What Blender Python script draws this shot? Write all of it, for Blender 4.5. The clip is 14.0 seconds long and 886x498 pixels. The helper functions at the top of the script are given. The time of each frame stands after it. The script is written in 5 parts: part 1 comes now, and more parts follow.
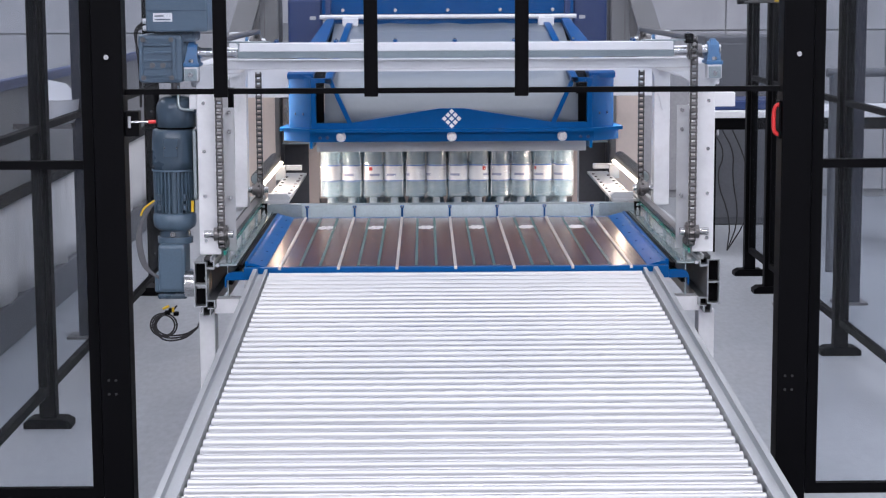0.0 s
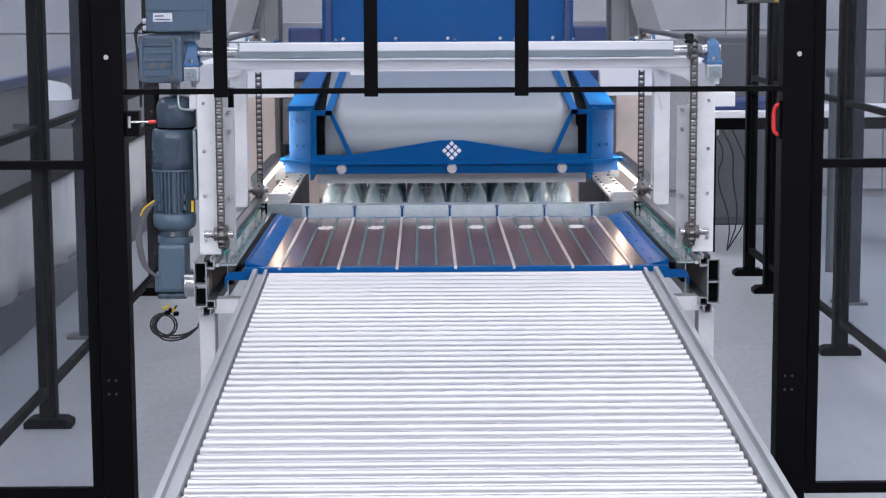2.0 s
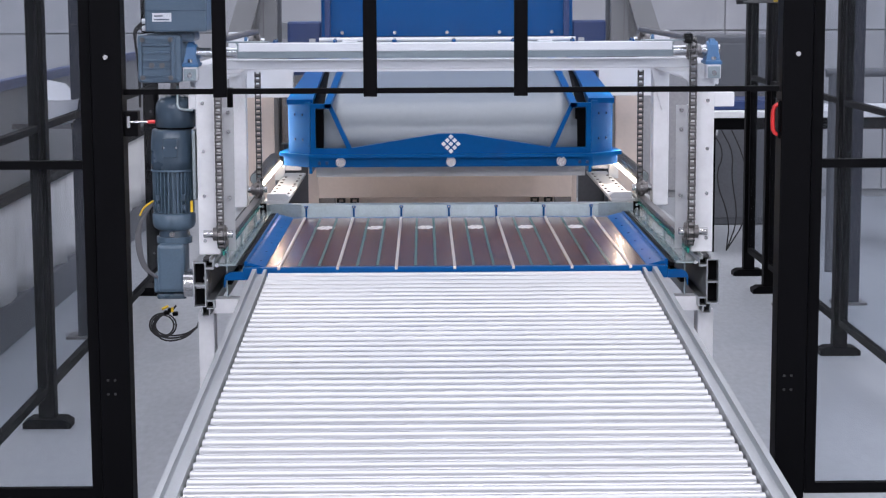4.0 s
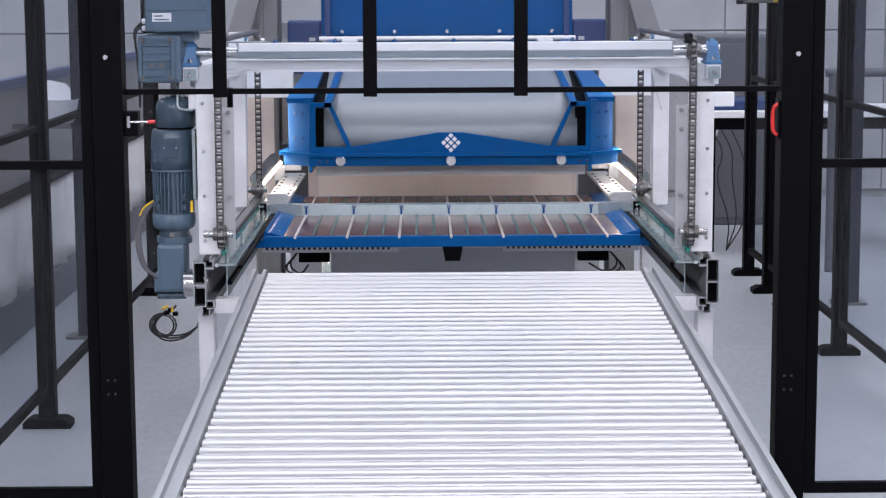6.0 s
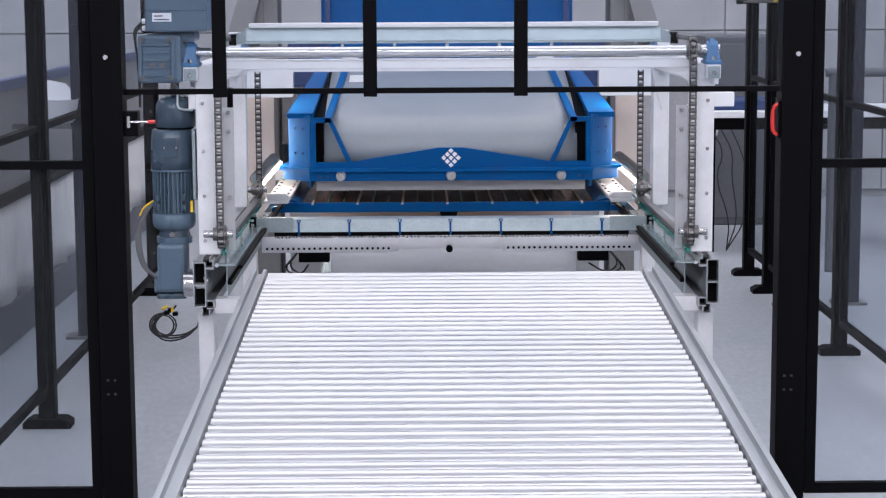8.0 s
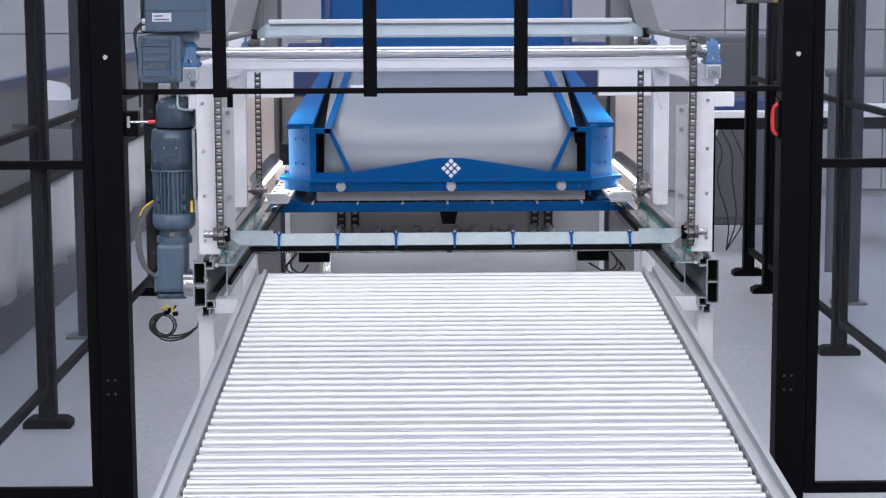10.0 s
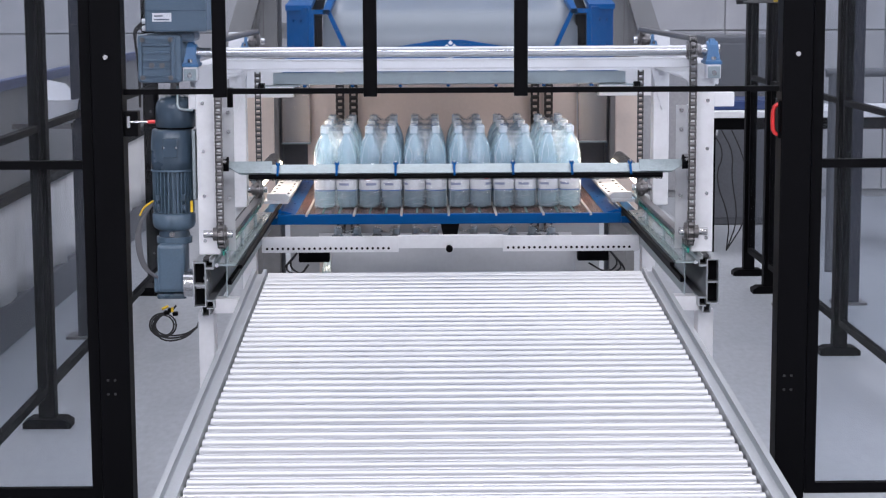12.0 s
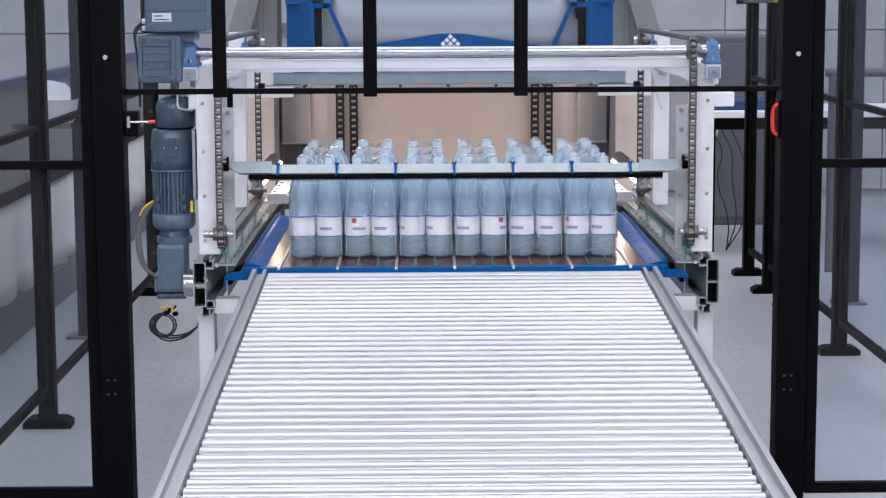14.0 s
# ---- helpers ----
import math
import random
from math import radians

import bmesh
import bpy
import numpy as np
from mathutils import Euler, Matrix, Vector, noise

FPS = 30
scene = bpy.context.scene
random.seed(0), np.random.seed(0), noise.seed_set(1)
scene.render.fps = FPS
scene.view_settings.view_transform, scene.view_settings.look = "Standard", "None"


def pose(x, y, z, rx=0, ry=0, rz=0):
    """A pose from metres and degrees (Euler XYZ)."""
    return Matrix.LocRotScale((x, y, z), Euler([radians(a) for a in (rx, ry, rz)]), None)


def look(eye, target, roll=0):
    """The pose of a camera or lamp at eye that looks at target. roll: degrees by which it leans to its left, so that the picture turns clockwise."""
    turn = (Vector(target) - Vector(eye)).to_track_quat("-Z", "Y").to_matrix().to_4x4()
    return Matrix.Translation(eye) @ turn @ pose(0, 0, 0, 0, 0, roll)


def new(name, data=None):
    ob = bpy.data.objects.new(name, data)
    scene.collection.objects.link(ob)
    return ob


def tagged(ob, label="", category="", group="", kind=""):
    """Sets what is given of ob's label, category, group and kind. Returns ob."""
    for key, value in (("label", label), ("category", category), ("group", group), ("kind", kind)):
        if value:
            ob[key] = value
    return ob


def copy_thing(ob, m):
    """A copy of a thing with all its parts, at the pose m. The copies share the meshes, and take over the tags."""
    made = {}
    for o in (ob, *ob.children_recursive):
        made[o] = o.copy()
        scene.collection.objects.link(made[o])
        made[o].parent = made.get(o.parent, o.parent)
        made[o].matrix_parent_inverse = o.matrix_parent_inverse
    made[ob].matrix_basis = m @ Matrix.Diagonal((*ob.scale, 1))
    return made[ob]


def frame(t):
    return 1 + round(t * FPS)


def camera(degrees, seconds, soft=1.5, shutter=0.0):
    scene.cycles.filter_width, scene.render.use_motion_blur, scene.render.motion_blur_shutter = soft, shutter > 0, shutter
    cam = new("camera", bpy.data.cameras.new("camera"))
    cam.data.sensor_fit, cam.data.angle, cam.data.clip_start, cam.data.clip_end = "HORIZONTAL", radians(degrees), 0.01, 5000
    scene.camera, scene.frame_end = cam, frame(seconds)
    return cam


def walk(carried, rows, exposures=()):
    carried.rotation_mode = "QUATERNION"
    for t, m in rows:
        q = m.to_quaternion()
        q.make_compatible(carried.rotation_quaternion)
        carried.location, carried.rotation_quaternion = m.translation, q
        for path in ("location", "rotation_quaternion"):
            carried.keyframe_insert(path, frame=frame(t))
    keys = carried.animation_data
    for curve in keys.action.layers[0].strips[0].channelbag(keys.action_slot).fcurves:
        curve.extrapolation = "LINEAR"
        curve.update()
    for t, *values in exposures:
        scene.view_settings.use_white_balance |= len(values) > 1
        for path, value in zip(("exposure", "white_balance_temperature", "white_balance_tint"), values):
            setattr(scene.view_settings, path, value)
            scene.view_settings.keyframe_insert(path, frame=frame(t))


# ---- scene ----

# camera: stands on a tripod, settles by a hair after two seconds
cam = camera(26.73, 14.0, soft=1.2)
EYE = (-0.098, 0.0, 1.55)


def aim(yaw):
    tilt = math.atan(456 / 3300)
    return look(EYE, (EYE[0] + math.sin(radians(yaw)), math.cos(radians(yaw)), EYE[2] - math.tan(tilt)), -0.28)


walk(cam, [(0.0, aim(0.54)), (2.0, aim(0.54)), (2.6, aim(0.565)), (14.0, aim(0.565))], exposures=[(0.0, 0.0), (14.0, 0.0)])

# ---- light ----
world = bpy.data.worlds.new("hall_air")
scene.world = world
world.use_nodes = True
world.node_tree.nodes["Background"].inputs[0].default_value = (0.62, 0.72, 0.9, 1)
world.node_tree.nodes["Background"].inputs[1].default_value = 0.25


def area_lamp(name, at, target, sx, sy, watts, colour):
    d = bpy.data.lights.new(name, "AREA")
    d.shape, d.size, d.size_y, d.energy, d.color = "RECTANGLE", sx, sy, watts, colour
    ob = new(name, d)
    ob.matrix_basis = look(at, target)
    return ob


COOL = (0.91, 0.90, 0.985)
WARM = (1.0, 0.765, 0.60)
# row: watts, depth
LAMP_ROWS = {-4.6: (760, 0.6), -2.2: (520, 0.6), -0.3: (500, 0.6), 7.75: (420, 6.4), 12.2: (230, 0.6)}
for ly, (watts, deep) in LAMP_ROWS.items():
    area_lamp("ceiling_lamp_light", (0, ly, 5.4), (0, ly + 0.001, 0), 15.0, deep, watts, COOL)

# ---- materials ----


def nodes_of(name):
    m = bpy.data.materials.new(name)
    m.use_nodes = True
    return m, m.node_tree.nodes, m.node_tree.links, m.node_tree.nodes["Principled BSDF"]


def surface(name, colour, rough=0.5, metal=0.0, vary=0.12, scale=6.0, bump=0.05, grain=60.0, stretch=(1, 1, 1), coat=0.0, pieces=0.0, dirt=None, spec=0.5, rvar=0.1):
    """Paint, metal or stone: colour drifts at a large and a small scale, with fine relief."""
    m, n, l, b = nodes_of(name)
    co = n.new("ShaderNodeTexCoord")
    mp = n.new("ShaderNodeMapping")
    mp.inputs["Scale"].default_value = stretch
    l.new(co.outputs["Object"], mp.inputs[0])
    big, fine = n.new("ShaderNodeTexNoise"), n.new("ShaderNodeTexNoise")
    big.inputs["Scale"].default_value, big.inputs["Detail"].default_value = scale, 6
    fine.inputs["Scale"].default_value, fine.inputs["Detail"].default_value = grain, 4
    l.new(mp.outputs[0], big.inputs["Vector"])
    l.new(mp.outputs[0], fine.inputs["Vector"])
    add = n.new("ShaderNodeMath")
    add.operation = "ADD"
    l.new(big.outputs[0], add.inputs[0])
    l.new(fine.outputs[0], add.inputs[1])
    ramp = n.new("ShaderNodeMapRange")
    ramp.inputs[1].default_value, ramp.inputs[2].default_value = 0.6, 1.4
    ramp.inputs[3].default_value, ramp.inputs[4].default_value = 1 - vary, 1 + vary
    l.new(add.outputs[0], ramp.inputs[0])
    hsv = n.new("ShaderNodeHueSaturation")
    hsv.inputs["Color"].default_value = (*colour, 1)
    if pieces:
        info = n.new("ShaderNodeObjectInfo")
        pm = n.new("ShaderNodeMapRange")
        pm.inputs[3].default_value, pm.inputs[4].default_value = 1 - pieces, 1 + pieces
        l.new(info.outputs["Random"], pm.inputs[0])
        mul = n.new("ShaderNodeMath")
        mul.operation = "MULTIPLY"
        l.new(ramp.outputs[0], mul.inputs[0])
        l.new(pm.outputs[0], mul.inputs[1])
        l.new(mul.outputs[0], hsv.inputs["Value"])
    else:
        l.new(ramp.outputs[0], hsv.inputs["Value"])
    last = hsv.outputs[0]
    if dirt:
        spots = n.new("ShaderNodeTexNoise")
        spots.inputs["Scale"].default_value, spots.inputs["Detail"].default_value = dirt[1], 9
        l.new(mp.outputs[0], spots.inputs["Vector"])
        sm = n.new("ShaderNodeMapRange")
        sm.inputs[1].default_value, sm.inputs[2].default_value, sm.inputs[4].default_value = 0.55, 0.75, dirt[2]
        l.new(spots.outputs[0], sm.inputs[0])
        mix = n.new("ShaderNodeMix")
        mix.data_type = "RGBA"
        mix.inputs["B"].default_value = (*dirt[0], 1)
        l.new(sm.outputs[0], mix.inputs["Factor"])
        l.new(last, mix.inputs["A"])
        last = mix.outputs["Result"]
    l.new(last, b.inputs["Base Color"])
    rr = n.new("ShaderNodeMapRange")
    rr.inputs[3].default_value, rr.inputs[4].default_value = max(0.03, rough - rvar), rough + rvar
    l.new(big.outputs[0], rr.inputs[0])
    l.new(rr.outputs[0], b.inputs["Roughness"])
    b.inputs["Metallic"].default_value = metal
    b.inputs["Coat Weight"].default_value = coat
    b.inputs["Specular IOR Level"].default_value = spec
    bp = n.new("ShaderNodeBump")
    bp.inputs["Strength"].default_value, bp.inputs["Distance"].default_value = bump, 0.004
    l.new(fine.outputs[0], bp.inputs["Height"])
    l.new(bp.outputs[0], b.inputs["Normal"])
    return m


def clear(name, tint, body, share, rough=0.05, gloss=0.5, wrinkle=0.0, wscale=30.0, through_share=0.45, floor_gloss=0.035):
    """Thin clear plastic: it lets light through with a tint, scatters a share of it, and shines most at its edges."""
    m, n, l, b = nodes_of(name)
    n.remove(b)
    out = n["Material Output"]
    tr, df, gl = n.new("ShaderNodeBsdfTransparent"), n.new("ShaderNodeBsdfDiffuse"), n.new("ShaderNodeBsdfGlossy")
    tr.inputs[0].default_value, df.inputs[0].default_value = (*tint, 1), (*body, 1)
    gl.inputs["Roughness"].default_value = rough
    m1, m2, fr = n.new("ShaderNodeMixShader"), n.new("ShaderNodeMixShader"), n.new("ShaderNodeLayerWeight")
    edge, amount = n.new("ShaderNodeMath"), n.new("ShaderNodeMath")
    edge.operation, amount.operation = "POWER", "MULTIPLY_ADD"
    edge.inputs[1].default_value = 3.5
    amount.inputs[1].default_value, amount.inputs[2].default_value = gloss, min(floor_gloss, gloss * 0.15)
    l.new(fr.outputs["Facing"], edge.inputs[0])
    l.new(edge.outputs[0], amount.inputs[0])
    m1.inputs[0].default_value = share
    tl, m0 = n.new("ShaderNodeBsdfTranslucent"), n.new("ShaderNodeMixShader")
    tl.inputs[0].default_value, m0.inputs[0].default_value = (*body, 1), through_share
    l.new(df.outputs[0], m0.inputs[1])
    l.new(tl.outputs[0], m0.inputs[2])
    l.new(tr.outputs[0], m1.inputs[1])
    l.new(m0.outputs[0], m1.inputs[2])
    l.new(amount.outputs[0], m2.inputs[0])
    l.new(m1.outputs[0], m2.inputs[1])
    l.new(gl.outputs[0], m2.inputs[2])
    l.new(m2.outputs[0], out.inputs[0])
    if wrinkle:
        co, no, bp = n.new("ShaderNodeTexCoord"), n.new("ShaderNodeTexNoise"), n.new("ShaderNodeBump")
        no.inputs["Scale"].default_value, no.inputs["Detail"].default_value, no.inputs["Distortion"].default_value = wscale, 3, 1.5
        bp.inputs["Strength"].default_value, bp.inputs["Distance"].default_value = wrinkle, 0.02
        l.new(co.outputs["Object"], no.inputs["Vector"])
        l.new(no.outputs[0], bp.inputs["Height"])
        for s in (gl, fr):
            l.new(bp.outputs[0], s.inputs["Normal"])
    return m


def glow(name, colour, strength):
    m, n, l, b = nodes_of(name)
    b.inputs["Emission Color"].default_value = (*colour, 1)
    b.inputs["Emission Strength"].default_value = strength
    b.inputs["Base Color"].default_value = (0.8, 0.8, 0.8, 1)
    return m


WHITE = surface("white_paint", (0.78, 0.78, 0.8), 0.38, vary=0.05, bump=0.02, dirt=((0.45, 0.44, 0.43), 9, 0.25))
# beige holds the warm cast of the work lights, put into the colour
WARMLIT = surface("warm_lit_paint", (0.72, 0.605, 0.535), 0.45, vary=0.05, bump=0.02, dirt=((0.4, 0.36, 0.32), 4, 0.3))
BLUE = surface("blue_paint", (0.0005, 0.076, 0.255), 0.32, vary=0.08, bump=0.02, spec=0.09, dirt=((0.02, 0.06, 0.2), 8, 0.3))
NAVY = surface("navy_paint", (0.012, 0.035, 0.13), 0.35, vary=0.1, bump=0.02)
BLACK = surface("black_powder_coat", (0.0022, 0.0022, 0.003), 0.55, vary=0.2, bump=0.03, grain=400, spec=0.05)
RUBBER = surface("black_rubber", (0.018, 0.018, 0.02), 0.65, vary=0.2)
STEEL = surface("bright_steel", (0.55, 0.55, 0.56), 0.24, 1.0, vary=0.03, bump=0.0, rvar=0.0, grain=20)
ZINC = surface("zinc_roller", (0.545, 0.55, 0.565), 0.35, 1.0, vary=0.008, rvar=0.0, bump=0.0, scale=1.5, grain=4, pieces=0.04)
GALV = surface("galvanised_steel", (0.37, 0.43, 0.45), 0.38, 0.75, vary=0.14, bump=0.03, scale=22, grain=120)
ALU = surface("aluminium_profile", (0.44, 0.46, 0.48), 0.42, 0.85, vary=0.07, bump=0.02, stretch=(8, 1, 8))
CHAIN = surface("oiled_chain_steel", (0.10, 0.097, 0.095), 0.3, 0.85, vary=0.4, bump=0.05)
DARKSTEEL = surface("dark_steel", (0.20, 0.19, 0.19), 0.33, 0.85, vary=0.2)
MOTOR = surface("grey_blue_motor_paint", (0.095, 0.145, 0.20), 0.36, vary=0.1, bump=0.04, grain=150, dirt=((0.07, 0.09, 0.11), 7, 0.4))
BROWN = surface("brown_laminate", (0.092, 0.039, 0.027), 0.22, spec=0.3, vary=0.25, scale=14, bump=0.02, grain=90, pieces=0.12, dirt=((0.14, 0.07, 0.05), 12, 0.3))
CONCRETE = surface("concrete_wall", (0.36, 0.36, 0.37), 0.85, vary=0.14, scale=2.2, bump=0.25, grain=45, dirt=((0.26, 0.26, 0.27), 1.3, 0.4))
FLOOR = surface("sealed_concrete_floor", (0.33, 0.35, 0.38), 0.38, vary=0.2, scale=2.2, bump=0.08, grain=45, stretch=(1, 0.35, 1), dirt=((0.24, 0.26, 0.29), 2.6, 0.7))
CEIL = surface("ceiling_sheet", (0.75, 0.75, 0.77), 0.7)
# white hood plastic; its average shade is put into this grey-blue colour
SHEET = surface("shaded_white_sheet", (0.212, 0.238, 0.268), 0.36, vary=0.04, scale=3, bump=0.02)
PALEGREY = surface("pale_grey_panel", (0.48, 0.49, 0.51), 0.5, vary=0.06)
RED = surface("red_plastic", (0.55, 0.02, 0.02), 0.35)
YELLOW = surface("yellow_plastic", (0.7, 0.45, 0.02), 0.4)
PAPER = surface("white_label_print", (0.82, 0.83, 0.85), 0.45, vary=0.03)
INK = surface("grey_ink", (0.10, 0.12, 0.16), 0.5)
INKBLUE = surface("blue_ink", (0.015, 0.12, 0.42), 0.4)
WOOD = surface("pallet_wood", (0.38, 0.26, 0.15), 0.75, vary=0.25, scale=5, bump=0.2, stretch=(1, 9, 9), pieces=0.15)
GREENGLASS = surface("green_glass_edge", (0.0, 0.20, 0.15), 0.12)
PANE = clear("polycarbonate", (0.92, 0.935, 0.955), (0.5, 0.55, 0.6), 0.006, 0.02, 0.045, 0.12, 1.3)
COVER = surface("glossy_cover_plate", (0.30, 0.36, 0.37), 0.16, 0.55, vary=0.12, bump=0.02, scale=12)
PET = clear("blue_clear_pet", (0.87, 0.955, 1.0), (0.68, 0.885, 1.0), 0.31, 0.05, 0.95, 0.35, 30, 0.25, 0.09)
FILM = clear("shrink_film", (0.98, 0.99, 1.0), (0.85, 0.90, 0.95), 0.055, 0.08, 0.9, 0.8, 22, 0.3, 0.07)
CAPM = clear("translucent_cap", (0.85, 0.9, 0.95), (0.80, 0.88, 0.95), 0.5, 0.15, 0.5)
LAMPGLOW = glow("hall_lamp_glow", (0.935, 0.94, 1.0), 0.6)
WARMGLOW = glow("work_light_glow", (1.0, 0.86, 0.68), 9.0)

# ---- mesh helpers ----


def box(bm, x0, x1, y0, y1, z0, z1, bev=0.0):
    vs = [bm.verts.new((x, y, z)) for x in (x0, x1) for y in (y0, y1) for z in (z0, z1)]
    fs = [bm.faces.new([vs[i] for i in q]) for q in ((0, 1, 3, 2), (4, 6, 7, 5), (0, 4, 5, 1), (2, 3, 7, 6), (0, 2, 6, 4), (1, 5, 7, 3))]
    if bev:
        bmesh.ops.bevel(bm, geom=list({e for f in fs for e in f.edges}), offset=bev, segments=2, affect="EDGES", profile=0.5)
    return bm


def rod(bm, p0, p1, r, seg=14, r1=None):
    p0, p1 = Vector(p0), Vector(p1)
    d = p1 - p0
    m = Matrix.Translation((p0 + p1) / 2) @ d.to_track_quat("Z", "Y").to_matrix().to_4x4()
    got = bmesh.ops.create_cone(bm, cap_ends=True, segments=seg, radius1=r, radius2=r if r1 is None else r1, depth=d.length, matrix=m)
    for f in {f for v in got["verts"] for f in v.link_faces}:
        f.smooth = seg > 8 and len(f.verts) == 4
        if len(f.verts) != 4:
            for e in f.edges:
                e.smooth = False
    return bm


def prism(bm, pts, axis, a, b):
    """A polygon given in the two other axes, drawn out along axis from a to b."""
    def at(p, k):
        return {"x": (k, p[0], p[1]), "y": (p[0], k, p[1]), "z": (p[0], p[1], k)}[axis]
    lo, hi = [bm.verts.new(at(p, a)) for p in pts], [bm.verts.new(at(p, b)) for p in pts]
    n = len(pts)
    faces = [bm.faces.new(lo), bm.faces.new(hi[::-1])]
    for i in range(n):
        faces.append(bm.faces.new((lo[i], hi[i], hi[(i + 1) % n], lo[(i + 1) % n])))
    bmesh.ops.recalc_face_normals(bm, faces=faces)
    return bm


def lathe(bm, prof, seg=16, at=(0, 0, 0)):
    rings = []
    for r, z in prof:
        rings.append([bm.verts.new((at[0] + r * math.cos(2 * math.pi * i / seg), at[1] + r * math.sin(2 * math.pi * i / seg), at[2] + z)) for i in range(seg)])
    for a, b in zip(rings, rings[1:]):
        for i in range(seg):
            f = bm.faces.new((a[i], a[(i + 1) % seg], b[(i + 1) % seg], b[i]))
            f.smooth = True
    bm.faces.new(rings[0][::-1])
    bm.faces.new(rings[-1])
    return bm


def tube(bm, pts, r, seg=6):
    """A cable along a smoothed run of points."""
    pts = [Vector(p) for p in pts]
    for _ in range(2):
        q = [pts[0]]
        for a, b in zip(pts, pts[1:]):
            q += [a * 0.75 + b * 0.25, a * 0.25 + b * 0.75]
        pts = q + [pts[-1]]
    rings = []
    for i, p in enumerate(pts):
        d = (pts[min(i + 1, len(pts) - 1)] - pts[max(i - 1, 0)]).normalized()
        u = d.cross(Vector((0.31, 0.2, 0.93))).normalized()
        w = d.cross(u)
        rings.append([bm.verts.new(p + r * (math.cos(k * 2 * math.pi / seg) * u + math.sin(k * 2 * math.pi / seg) * w)) for k in range(seg)])
    for a, b in zip(rings, rings[1:]):
        for k in range(seg):
            bm.faces.new((a[k], a[(k + 1) % seg], b[(k + 1) % seg], b[k])).smooth = True
    return bm


def B():
    return bmesh.new()


def finish(name, bm, mat):
    bmesh.ops.recalc_face_normals(bm, faces=bm.faces[:])
    me = bpy.data.meshes.new(name)
    bm.to_mesh(me)
    bm.free()
    me.materials.append(mat)
    return me


def thing(name, at, label, category, group="", kind=""):
    ob = new(name)
    ob.empty_display_size = 0.05
    ob.location = at
    ob["base"] = list(at)
    return tagged(ob, label, category, group, kind)


def base_of(ob):
    while ob.parent:
        ob = ob.parent
    return Vector(ob["base"]) if "base" in ob else Vector((0, 0, 0))


def part(name, bm, mat, parent, label="", kind=""):
    """One mesh under a thing or under a part; bm is in world places."""
    bmesh.ops.translate(bm, verts=bm.verts[:], vec=-base_of(parent))
    ob = new(name, finish(name, bm, mat))
    ob.parent = parent
    return tagged(ob, label, kind=kind)


def piece(name, me, parent, at):
    """A part that shares mesh data with its like, at a place of its own."""
    ob = new(name, me)
    ob.parent = parent
    ob.location = Vector(at) - base_of(parent)
    return ob


def solid(name, bm, mat, label, category="", group="", kind=""):
    return tagged(new(name, finish(name, bm, mat)), label, category, group, kind)


def bolt(bm, at, axis="y", r=0.008, h=0.006):
    d = {"x": Vector((h, 0, 0)), "y": Vector((0, -h, 0)), "z": Vector((0, 0, h))}[axis]
    return rod(bm, at, Vector(at) + d, r, 6)


T = 0.699          # table top
TFRONT = 5.742     # table's front lip when it stands forward
TRAVEL = 1.79
PITCH = 0.088      # bottle to bottle
BH = 0.32          # bottle height

# ---- structure ----
solid("floor", box(B(), -9, 9, -6, 16, -0.2, 0.0), FLOOR, "pale grey sealed concrete hall floor", kind="structure")
solid("wall_north", box(B(), -9, 9, 14.0, 14.3, 0, 6.0), CONCRETE, "grey concrete panel wall of the hall", kind="structure")
solid("wall_south", box(B(), -9, 9, -6.3, -6.0, 0, 6.0), CONCRETE, "grey concrete wall behind the camera", kind="structure")
solid("wall_west", box(B(), -9.3, -9, -6, 14, 0, 6.0), CONCRETE, "grey concrete side wall", kind="structure")
solid("wall_east", box(B(), 9, 9.3, -6, 14, 0, 6.0), CONCRETE, "grey concrete side wall", kind="structure")
solid("ceiling", box(B(), -9.3, 9.3, -6.3, 14.3, 6.0, 6.2), CEIL, "light grey sheet metal hall ceiling", kind="structure")
for ly, (watts, deep) in LAMP_ROWS.items():
    lamp = thing("ceiling_lamp", (0, ly, 5.45), "long white lamp row hung under the hall ceiling", "ceiling lamp", "hall lamps")
    part("housing", box(B(), -7.6, 7.6, ly - deep / 2 - 0.1, ly + deep / 2 + 0.1, 5.46, 5.54, 0.01), WHITE, lamp)
    part("diffuser", box(B(), -7.5, 7.5, ly - deep / 2 - 0.03, ly + deep / 2 + 0.03, 5.43, 5.457, 0.008), LAMPGLOW, lamp)
    for lx in (-6, -2, 2, 6):
        part("hanger", rod(B(), (lx, ly, 5.54), (lx, ly, 6.0), 0.01), DARKSTEEL, lamp)


# ---- roller conveyor ----
def slope(y):
    return 0.690 + (y - 5.72) * 0.0588


